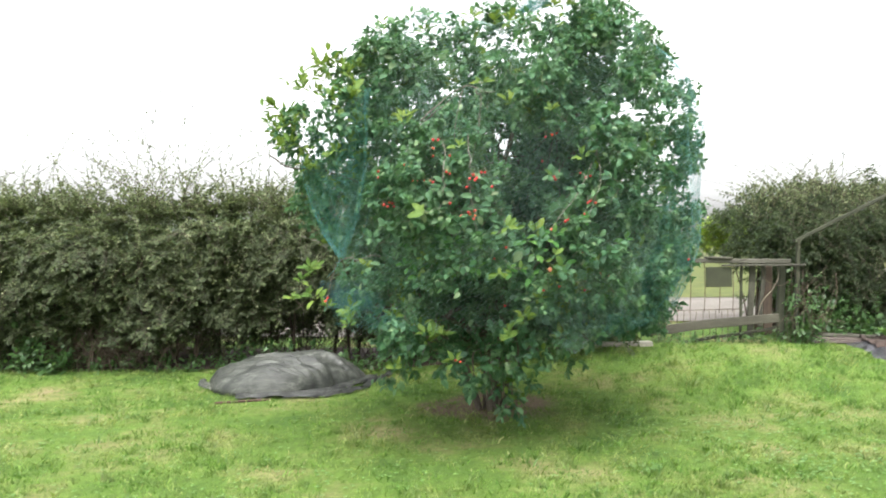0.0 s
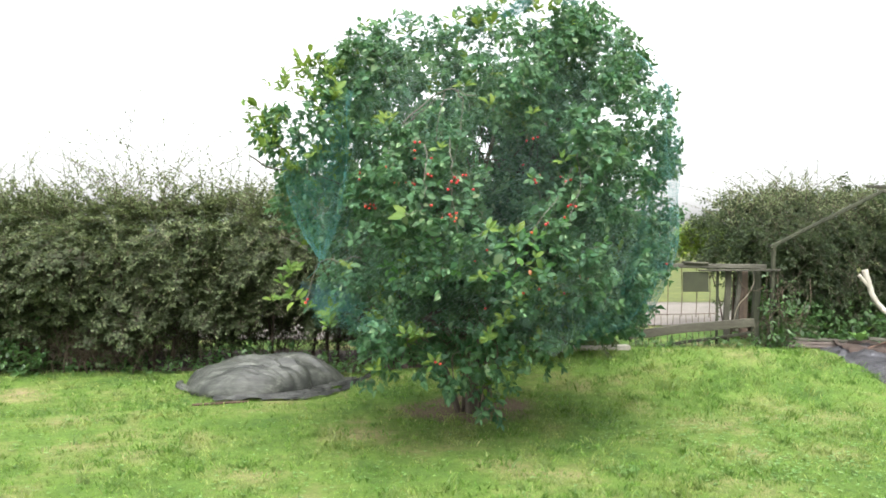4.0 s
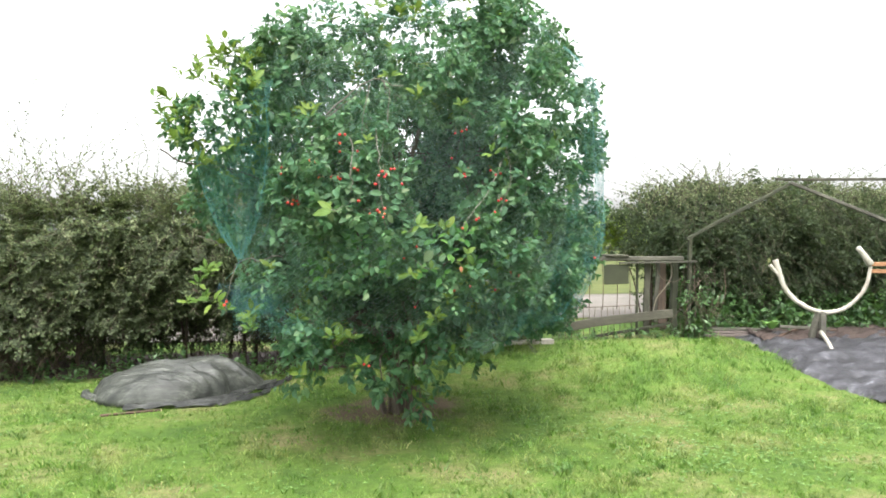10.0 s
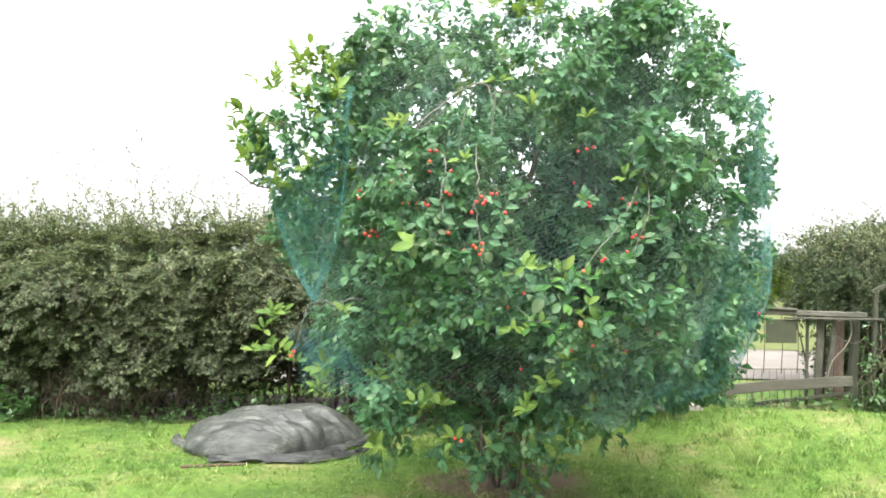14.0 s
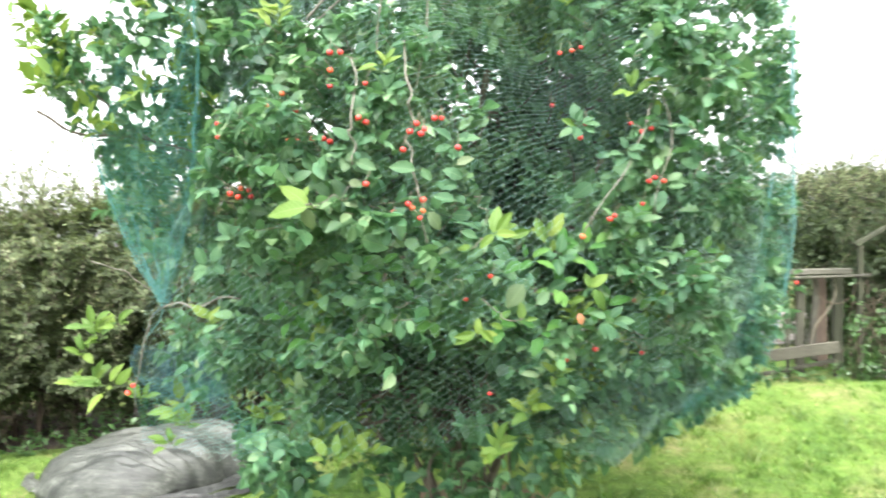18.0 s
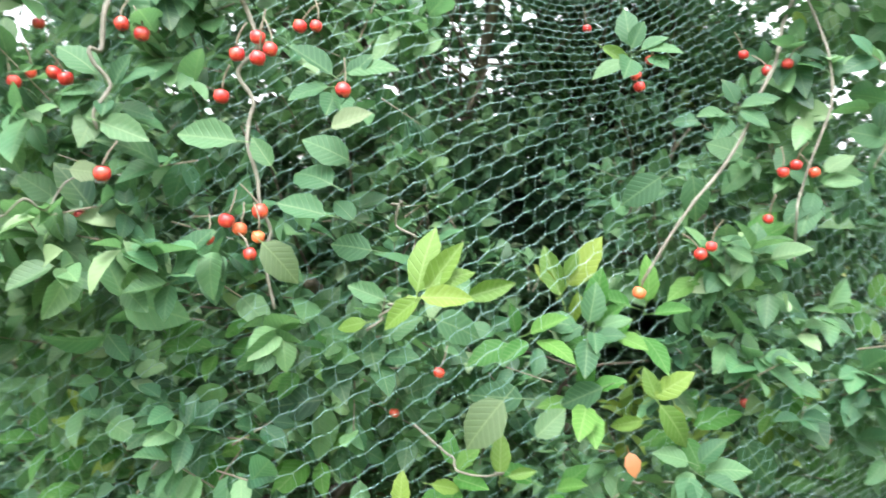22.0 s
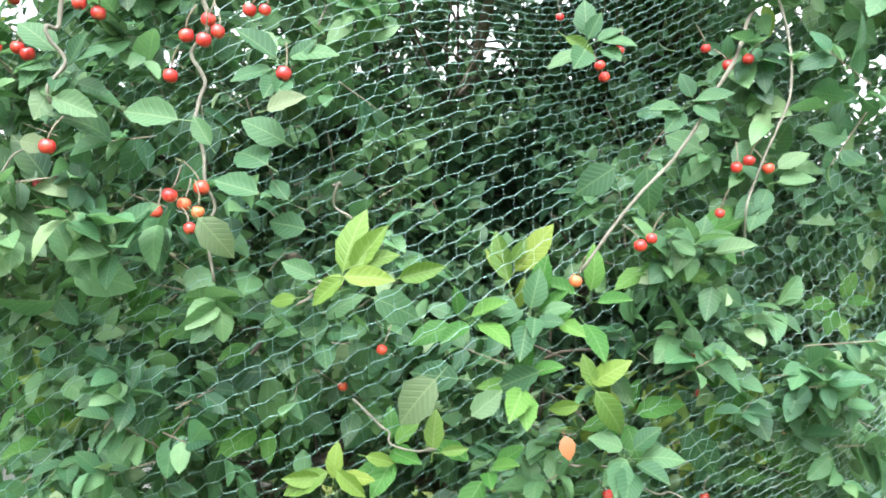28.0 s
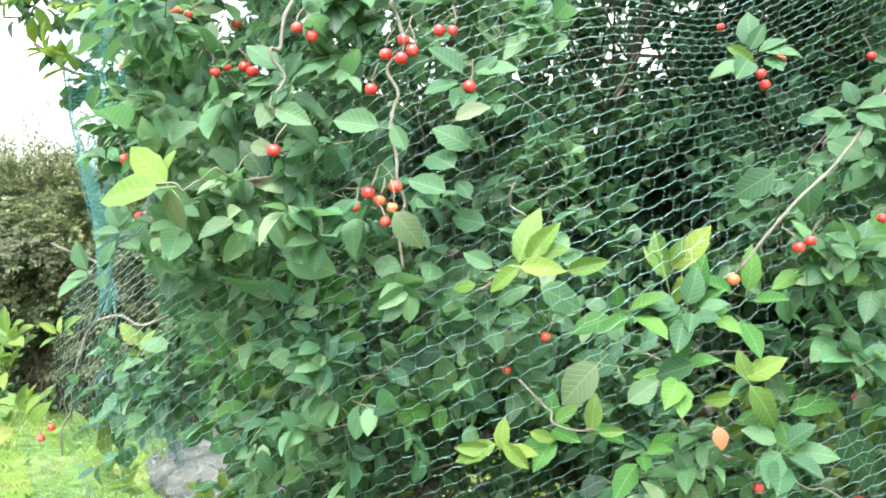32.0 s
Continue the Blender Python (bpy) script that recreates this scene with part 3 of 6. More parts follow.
weeds = part("lawn_weeds", mesh_np("lawn_weeds", *lawn_weeds(1400, [(2.6, 5.6, 0.55), (2.7, 5.9, 0.6), (3.1, 5.3, 0.6), (1.9, 6.2, 0.4), (-3.2, 5.6, 0.6), (1.33, 5.15, 0.06), (3.4, 6.7, 0.5), (-1.0, 5.0, 0.5), (3.0, 5.0, 0.5), (2.3, 5.2, 0.35)])), M_CLOVER, None)
tagged(weeds, "low broad-leaved weeds growing in the lawn", "weeds", kind="stuff")


# ---- hedges ----
def tufted(p, out, per, radius, lift=0.35):
    """From the hearts of leaf tufts to the sprigs that make them up: each tuft a dome that opens outwards."""
    n = len(p)
    k = np.repeat(np.arange(n), per)
    d = unit(rng.normal(0, 1, (n * per, 3)) + 0.75 * out[k] + np.array([0, 0, lift]))
    r = (radius * rng.uniform(0.55, 1.35, n))[k] * rng.random(n * per) ** 0.45
    return p[k] + d * r[:, None], unit(0.6 * out[k] + d)


def hedge_cloud(x0, x1, front, depth, top, bottom, tufts, per, size, shape, seed, droop=0.0):
    """Leaves and twigs of a clipped hedge: tufts on a bulging, uneven face that overhangs its bare foot, and sparse leaves within."""
    n = tufts * 5 // 3
    x = rng.uniform(x0, x1, n)
    inner = np.arange(n) >= tufts
    ft, tp, bt = front(x), top(x), bottom(x)
    rel = np.where(inner, rng.random(n) * np.where(rng.random(n) < 0.5, 0.35, 1.0), rng.random(n) ** 0.9)
    top_side = (rng.random(n) < 0.30) & ~inner
    rel = np.where(top_side, 1.0, rel)
    deep = np.where(inner, rng.uniform(0.15, 1.0, n) * depth, rng.exponential(0.11, n))
    deep = np.where(top_side, rng.random(n) * depth, np.minimum(deep, depth))
    z = bt + (tp - bt) * rel
    round_off = 0.30 * step01((rel - 0.72) / 0.28) ** 1.5
    bulge = 0.42 * np.sin(np.pi * np.clip(rel, 0, 1) ** 1.5) - round_off
    lump = 0.16 * wave(x + seed, z * 1.4, seed, 2.2) + 0.16 * np.abs(wave(x * 1.3, z + seed, seed + 2, 4.5)) + 0.07 * wave(x, z * 1.7, seed + 5, 9.0)
    y = ft - bulge - lump + deep
    crown = 0.12 * np.sin(np.pi * np.clip(deep / depth, 0, 1))
    z = z + np.where(top_side, crown + 0.08 * wave(x, deep * 2, seed, 4.0) + rng.normal(0, 0.05, n), rng.normal(0, 0.03, n))
    pocket = np.array([noise.noise(Vector((a * 2.6, b * 2.6 + seed, c * 2.2))) for a, b, c in zip(x, y, z)])
    keep = inner | ((pocket > -0.10 - 0.4 * top_side) & ((rel > 0.35) | (rng.random(n) < 0.8 + 0.7 * rel)))
    p = np.stack([x, y, z], -1)[keep]
    out = unit(np.stack([rng.normal(0, 0.35, n), np.where(top_side, -0.25, -1.0), np.where(top_side, 1.0, 0.1 + 0.4 * rel)], -1)[keep])
    p, out = tufted(p, out, per, 0.125)
    return cloud(p, out, 5, size, shape, droop, skip=4, face=0.2)


def cloud(p, out, per, size, shape, droop=0.0, twig=0.0016, reach=1.6, wild=0.38, skip=1, face=0.75):
    """Sprigs of leaves round short twigs at places p that grow along out. shape: one leaf, or several alike to mix."""
    n = len(p)
    grow = unit(out + rng.normal(0, 0.45, (n, 3)) + np.array([0, 0, 0.15 - droop]))
    ln = size * reach * rng.uniform(0.7, 1.4, n)
    tips = p + grow * ln[:, None]
    k = np.repeat(np.arange(n), per)
    frac = np.tile(np.linspace(0.1, 1.0, per), n) + rng.normal(0, 0.06, n * per)
    at = p[k] + (tips - p)[k] * frac[:, None]
    side = unit(np.cross(grow[k], rng.normal(0, 1, (n * per, 3))))
    ahead = unit(grow[k] * (0.25 + 0.8 * frac[:, None]) + side * 0.95 + np.array([0, 0, -0.15 - droop]) + rng.normal(0, wild * 0.6, (n * per, 3)))
    up = unit(np.array([0, 0, 1.0]) + face * out[k] + rng.normal(0, wild, (n * per, 3)))
    sz = size * np.exp(rng.normal(-0.06, 0.24, n * per)) * (1.1 - 0.25 * np.abs(frac - 0.5))
    twigs = prisms((p - grow * (ln * 0.35)[:, None])[::skip], tips[::skip], twig * 1.2, twig * 0.6)
    if isinstance(shape, tuple):
        return spread(shape, at, ahead, up, sz), twigs
    kind = rng.integers(0, len(shape), n * per)
    return gather(*[spread(sh, at[kind == q], ahead[kind == q], up[kind == q], sz[kind == q]) for q, sh in enumerate(shape)]), twigs


def boughs(count, x0, x1, face, top, bottom, size, shape, seed, reach=(0.26, 0.5), sag=0.6, lumps=0.22):
    """Layered sprays that arch out of a hedge's face and droop: flat fans of leaves, lit above and dark beneath."""
    x = rng.uniform(x0, x1, count)
    rel = rng.random(count) ** 0.85
    z = bottom(x) + (top(x) - bottom(x)) * rel
    lump = np.array([noise.noise(Vector((a * 1.7, b * 2.1, seed))) + 0.5 * noise.noise(Vector((a * 4.1, b * 4.7, seed + 4))) for a, b in zip(x, z)])
    keep = lump > -0.30 - 0.3 * rel
    x, rel, z, lump = x[keep], rel[keep], z[keep], lump[keep]
    n = len(x)
    root = np.stack([x, face(x) - 0.30 * np.sin(np.pi * rel**1.3) + 0.22 * step01((rel - 0.75) / 0.25) - lumps * lump + rng.uniform(0, 0.12, n), z], -1)
    d = unit(np.stack([rng.normal(0, 0.45, n), -np.ones(n), rng.uniform(0.1, 0.7, n) + 0.7 * step01((rel - 0.7) / 0.3)], -1))
    ln = rng.uniform(*reach, n)
    drop = np.stack([rng.normal(0, 0.15, n), np.zeros(n), -sag * rng.uniform(0.6, 1.4, n) * (1 - 0.5 * step01((rel - 0.7) / 0.3))], -1)
    along = lambda q: root + (d * q + drop * q * q) * ln[:, None]
    at, ahead, up, sz, a, b = [], [], [], [], [], []
    for q0, q1 in zip(np.linspace(0, 0.8, 5), np.linspace(0.2, 1, 5)):
        a.append(along(q0))
        b.append(along(q1))
    for k, q in enumerate(np.linspace(0.3, 1.0, 8)):
        here, t = along(q), unit(d + 2 * drop * q)
        side = unit(np.cross(t, np.array([0, 0, 1.0])) + rng.normal(0, 0.25, (n, 3)))
        roof = np.cross(side, t)
        for sign in (-1, 1):
            w = unit(side * sign + 0.75 * t + rng.normal(0, 0.2, (n, 3)))
            long = ln * (0.34 - 0.2 * q) * rng.uniform(0.6, 1.3, n)
            a.append(here)
            b.append(here + w * long[:, None])
            for f in (0.3, 0.65, 1.0):
                for turn in (-1, 1):
                    at.append(here + w * (long * f)[:, None])
                    ahead.append(unit(w * 0.6 + turn * np.cross(w, roof) + rng.normal(0, 0.3, (n, 3))))
                    up.append(roof + np.array([0, -0.25, 0.5]) + rng.normal(0, 0.35, (n, 3)))
                    sz.append(size * np.exp(rng.normal(0, 0.22, n)))
    leaves = spread(shape, np.concatenate(at), np.concatenate(ahead), np.concatenate(up), np.concatenate(sz))
    return leaves, prisms(np.concatenate(a), np.concatenate(b), 0.0024, 0.0014)


def shoots(starts, lengths, size, shape, per=18, out=(0, 0, 1.0), fall=(0, 0, -0.2)):
    """Long stray shoots with leaves up their sides, growing along out and bent over by fall."""
    at, ahead, up, sz, a, b = [], [], [], [], [], []
    for (x, y, z), ln in zip(starts, lengths):
        lean = np.array([rng.normal(0, 0.4), rng.normal(0, 0.25), 0.0]) + out
        bend = np.array([rng.normal(0, 0.45), rng.normal(0, 0.2), 0.0]) + fall
        pts = [np.array([x, y, z]) + lean * ln * s + bend * ln * s * s for s in np.linspace(0, 1, 6)]
        a += pts[:-1]
        b += pts[1:]
        for s in np.linspace(0.15, 1, per):
            d = rng.normal(0, 1, 3) + np.array([0, 0, 0.5])
            at.append(np.array([x, y, z]) + lean * ln * s + bend * ln * s * s)
            ahead.append(d)
            up.append(rng.normal(0, 0.6, 3) + np.array([0, -0.5, 1]))
            sz.append(size * rng.uniform(0.6, 1.2) * (1.15 - 0.5 * s))
    return spread(shape, np.array(at), unit(ahead), np.array(up), np.array(sz)), prisms(np.array(a), np.array(b), 0.003, 0.002)


def stems(xs, y0, z1, name, parent, material, r=0.02):
    for x in xs:
        y = y0 + rng.normal(0, 0.14)
        z = float(lie(x, y)) - 0.03
        k = rng.uniform(-0.16, 0.16)
        part(name, mesh_np(name, *tube([(x, y, z), (x + k * 0.4, y, z + z1 * 0.4), (x + k, y + rng.normal(0, 0.08), z + z1)], r * rng.uniform(0.6, 1.3), r * 0.5, 6, 3, 0.08), smooth=True), material, parent)


def left_bottom(x):
    return 0.06 + 0.26 * step01((x + 2.7) / 0.3) * step01((0.2 - x) / 0.5) + 0.06 * wave(x, x * 0.7, 4, 2.2)


hedge = thing("hedge", (-2.6, 9.4, 0), "clipped olive-green mixed hedge with bare lower stems", "hedge")
lv, tw = hedge_cloud(-8.5, 2.3, lambda x: 9.22 + 0.06 * wave(x, x, 1, 0.8), 1.1, lambda x: 1.78 + 0.03 * np.clip(x + 3, -3, 3) + 0.06 * wave(x, x * 0.5, 2, 1.2), left_bottom, 1700, 11, 0.046, small_leaf(0.62), 11.0)
lv4, tw4 = boughs(1500, -8.3, 2.2, lambda x: 9.12 + 0.06 * wave(x, x, 1, 0.8), lambda x: 1.80 + 0.03 * np.clip(x + 3, -3, 3) + 0.06 * wave(x, x * 0.5, 2, 1.2), lambda x: left_bottom(x) + 0.34, 0.036, small_leaf(0.66), 3.0, lumps=0.30)
k = 9000
core = np.stack([rng.uniform(-8.3, 2.2, k), rng.uniform(9.35, 10.0, k), 0.45 + 1.2 * rng.random(k)], -1)
lv5 = spread(small_leaf(0.75), core, unit(rng.normal(0, 1, (k, 3))), rng.normal(0, 0.6, (k, 3)) + np.array([0, -1.0, 0.4]), rng.uniform(0.06, 0.12, k))
sh = [(rng.uniform(-8, 2), rng.uniform(9.1, 10.0), rng.uniform(1.72, 1.96)) for _ in range(760)]
lv2, tw2 = shoots(sh, rng.gamma(2.6, 0.115, len(sh)) + 0.08 + 1.25 * np.array([math.exp(-((s[0] + 3.1) / 0.8) ** 2) for s in sh]) * rng.random(len(sh)) ** 2, 0.05, small_leaf(0.55), 24)
sh = [(rng.uniform(-8, 1.9), rng.uniform(8.62, 8.85), rng.uniform(0.75, 1.75)) for _ in range(330)]
lv3, tw3 = shoots(sh, rng.uniform(0.15, 0.38, len(sh)), 0.042, small_leaf(0.6), 22, (0, -0.7, 0.35), (0, -0.1, -1.1))
part("foliage", mesh_np("hedge_foliage", *gather(lv, lv4, lv5)), M_HEDGE, hedge, kind="stuff")
part("new_growth", mesh_np("hedge_new_growth", *gather(lv2, lv3)), M_NEW, hedge, "new shoots along the top, pale by growth and painted light", kind="stuff")
tw2 = gather(tw2, tw3, tw4)
part("twig_growth", mesh_np("hedge_twigs", *gather(tw, tw2)), M_DEADWOOD, hedge, kind="stuff")
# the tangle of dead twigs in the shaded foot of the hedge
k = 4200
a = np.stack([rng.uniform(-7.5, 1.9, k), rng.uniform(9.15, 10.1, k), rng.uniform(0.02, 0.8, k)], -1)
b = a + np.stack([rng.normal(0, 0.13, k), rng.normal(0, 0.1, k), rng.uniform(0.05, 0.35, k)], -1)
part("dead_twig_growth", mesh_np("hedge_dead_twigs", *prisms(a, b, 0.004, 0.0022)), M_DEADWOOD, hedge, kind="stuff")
k = 900
a = np.stack([rng.normal(-3.75, 0.42, k), rng.uniform(8.82, 9.2, k), rng.uniform(0.02, 0.45, k)], -1)
b = a + np.stack([rng.normal(0, 0.09, k), rng.normal(0, 0.07, k), rng.uniform(0.04, 0.26, k)], -1)
part("dry_twig_growth", mesh_np("hedge_dry_twigs", *prisms(a, b, 0.0035, 0.002)), M_STRAW, hedge, "reddish brown dead growth", kind="stuff")
stems(np.linspace(-6.5, 1.8, 40) + rng.normal(0, 0.06, 40), 9.35, 1.3, "stem", hedge, M_DEADWOOD, 0.024)
for _ in range(34):
    x, y = rng.normal(-3.75, 0.35), rng.uniform(8.75, 9.05)
    a, ln = rng.normal(0, 0.5), rng.uniform(0.25, 0.6)
    z = float(lie(x, y))
    part("dry_stem", mesh_np("dry_stem", *tube([(x, y, z - 0.01), (x + a * ln * 0.4, y + rng.normal(0, 0.04), z + ln * 0.5), (x + a * ln * 1.1, y + rng.normal(0, 0.08), z + ln * rng.uniform(0.6, 1.0))], 0.007, 0.003, 5, 4), smooth=True), M_STRAW, hedge)

back_hedge = thing("dark_hedge", (6.3, 10.6, 0.27), "tall dark-leaved hedge rising behind the gate", "hedge")
lv, tw = hedge_cloud(3.95, 10.5, lambda x: 10.12 + 0.25 * np.exp(-((x - 4.0) / 0.4) ** 2) + 0.05 * wave(x, x, 3, 0.9), 1.2, lambda x: 1.53 + 0.45 * step01((x - 3.6) / 1.0) - 0.12 * step01((x - 6) / 2) + 0.05 * wave(x, x, 6, 1.6), lambda x: 1.35 - 1.0 * step01((x - 4.0) / 0.4), 1300, 10, 0.056, small_leaf(0.5), 4.0, droop=0.25)
lv4, tw4 = boughs(640, 4.2, 10.0, lambda x: 10.32 + 0.3 * np.exp(-((x - 4.2) / 0.4) ** 2) + 0.05 * wave(x, x, 3, 0.9), lambda x: 1.53 + 0.45 * step01((x - 3.6) / 1.0) - 0.12 * step01((x - 6) / 2), lambda x: 1.35 - 0.65 * step01((x - 4.0) / 0.5), 0.05, small_leaf(0.46), 8.0, (0.3, 0.55), 1.0)
sh = [(rng.uniform(4.0, 9.5), rng.uniform(9.72, 11.0), rng.uniform(1.6, 2.1)) for _ in range(1000)]
lv2, tw2 = shoots(sh, rng.gamma(3.0, 0.075, len(sh)) + 0.08 + 0.3 * np.array([math.exp(-((s[0] - 4.95) / 0.25) ** 2) for s in sh]), 0.045, small_leaf(0.5))
sh = [(rng.uniform(4.1, 9.5), rng.uniform(9.62, 9.8), rng.uniform(0.9, 1.95)) for _ in range(380)]
lv3, tw3 = shoots(sh, rng.uniform(0.15, 0.4, len(sh)), 0.05, small_leaf(0.45), 20, (0, -0.6, 0.4), (0, -0.1, -1.1))
part("foliage", mesh_np("dark_hedge_foliage", *gather(lv, lv3, lv4)), M_LAUREL, back_hedge, kind="stuff")
part("new_growth", mesh_np("dark_hedge_new_growth", *lv2), M_NEW, back_hedge, "new shoots along the top, pale by growth and painted light", kind="stuff")
tw2 = gather(tw2, tw3, tw4)
part("twig_growth", mesh_np("dark_hedge_twigs", *gather(tw, tw2)), M_DEADWOOD, back_hedge, kind="stuff")
stems(np.linspace(4.1, 9.5, 18) + rng.normal(0, 0.07, 18), 10.4, 1.5, "stem", back_hedge, M_DEADWOOD, 0.025)


def low_plants(x0, x1, y0, y1, h, count, size):
    x, y = rng.uniform(x0, x1, count), rng.uniform(y0, y1, count)
    z = lie(x, y) + h * rng.random(count) ** 1.3 * step01((y - y0) / (y1 - y0) * 1.4 + 0.25)
    p = np.stack([x, y, z], -1)
    o = unit(np.stack([rng.normal(0, 0.4, count), rng.normal(-0.5, 0.3, count), np.ones(count)], -1))
    return cloud(p, o, 5, size, leaf_shape(0.62, 0.08, 0.25), 0.0)


for name, label, args in (
    ("ivy", "low green ivy and nettles under the dark hedge", (4.15, 8.5, 9.42, 9.95, 0.55, 1500, 0.062)),
    ("ground_cover", "green undergrowth at the foot of the gate", (2.55, 4.5, 9.3, 9.6, 0.1, 150, 0.04)),
    ("nettles", "small green weeds at the hedge foot", (-2.4, -0.3, 8.6, 9.05, 0.28, 230, 0.05)),
    ("bramble_clump", "bright green leafy bramble at the hedge foot", (-4.75, -4.1, 8.6, 8.95, 0.75, 130, 0.06)),
    ("dead_leaves", "dry and green weeds along the hedge foot", (-6.0, -2.4, 8.75, 9.05, 0.12, 260, 0.045)),
):
    low = thing(name, (args[0], args[2], 0), label, "undergrowth")
    lv, tw = low_plants(*args)
    part("leaves", mesh_np(name, *lv), M_HERB, low, kind="stuff")
    part("stalk_growth", mesh_np(name + "_stalks", *tw), M_STRAW, low, kind="stuff")


# ---- the crab apple tree ----
FRONT_LOBES = np.array([
    (-0.77, 5.66, 2.25, 0.39, 0.42, 0.40), (-0.02, 5.30, 1.72, 0.42, 0.60, 0.56), (-0.40, 5.50, 1.04, 0.42, 0.54, 0.34),
    (0.54, 5.72, 0.93, 0.42, 0.54, 0.34), (0.76, 5.42, 1.32, 0.42, 0.48, 0.34), (1.03, 5.58, 1.95, 0.39, 0.52, 0.46),
    (1.46, 6.68, 1.70, 0.66, 0.80, 0.80), (1.17, 5.95, 2.50, 0.60, 0.66, 0.55), (1.50, 6.25, 2.42, 0.50, 0.58, 0.58),
    (0.78, 6.20, 2.90, 0.74, 0.66, 0.40)])
OTHER_LOBES = np.array([
    (0.02, 6.00, 2.70, 0.58, 0.56, 0.46), (0.55, 7.10, 2.00, 1.15, 1.00, 1.10), (0.52, 5.62, 2.62, 0.42, 0.42, 0.26),
    (-0.33, 5.80, 2.66, 0.30, 0.40, 0.30), (1.18, 6.00, 2.86, 0.32, 0.40, 0.32), (1.12, 5.95, 0.88, 0.38, 0.45, 0.24),
    (1.25, 5.75, 1.22, 0.30, 0.35, 0.30), (0.40, 6.45, 0.80, 0.65, 0.50, 0.26), (-0.68, 6.32, 1.62, 0.42, 0.55, 0.62),
    (-0.22, 5.45, 0.80, 0.28, 0.34, 0.17), (1.20, 6.35, 1.02, 0.44, 0.5, 0.34),
    (1.45, 6.10, 1.38, 0.38, 0.45, 0.42), (1.22, 6.00, 1.02, 0.34, 0.40, 0.28), (-0.45, 5.62, 1.32, 0.30, 0.36, 0.30), (-0.24, 5.75, 2.78, 0.42, 0.42, 0.30), (1.64, 6.55, 1.2, 0.42, 0.5, 0.42), (1.36, 6.45, 0.9, 0.36, 0.45, 0.24), (1.50, 6.05, 1.02, 0.26, 0.40, 0.24)])
LOBES = np.concatenate([FRONT_LOBES, OTHER_LOBES])
TREE = np.array([0.42, 7.0, 0.0])


def lobe_depth(p):
    """How far out in the nearest lobe a place lies: 0 at its heart, 1 at its skin."""
    q = (p[:, None, :] - LOBES[None, :, :3]) / LOBES[None, :, 3:]
    return np.sqrt((q**2).sum(-1)).min(1)


# dark hollows between the limbs, that the net spans: heart and half-widths
HOLLOWS = np.array([(0.56, 5.15, 1.93, 0.33, 1.15, 0.45), (0.13, 5.15, 1.05, 0.33, 1.0, 0.25), (1.08, 5.45, 1.62, 0.15, 0.45, 0.40), (-0.42, 5.2, 1.37, 0.18, 0.4, 0.12)])


def right_limit(y, z):
    """How far to the right the crown goes, held in by the net."""
    near = np.interp(z, [0.6, 0.77, 0.94, 1.1, 1.3, 1.6, 2.4, 2.87, 3.12], [0.95, 1.22, 1.56, 1.67, 1.73, 1.78, 1.8, 1.7, 1.45])
    back = np.interp(z, [0.6, 0.8, 1.0, 1.25, 1.6, 2.05, 2.5, 3.0, 3.35], [1.36, 1.78, 1.92, 2.05, 2.15, 2.15, 2.16, 1.97, 1.65])
    return near + (back - near) * np.clip((np.asarray(y) - 5.8) / 0.7, -1.2, 1.6)


def left_limit(y, z):
    wide = np.interp(z, [0.6, 0.83, 1.0, 1.37, 1.67, 1.94, 2.25, 2.6, 2.85, 3.0, 3.3], [-0.32, -0.52, -0.74, -0.72, -0.98, -1.1, -1.25, -1.02, -0.65, -0.35, 0.1])
    return wide * np.asarray(y) / 5.5


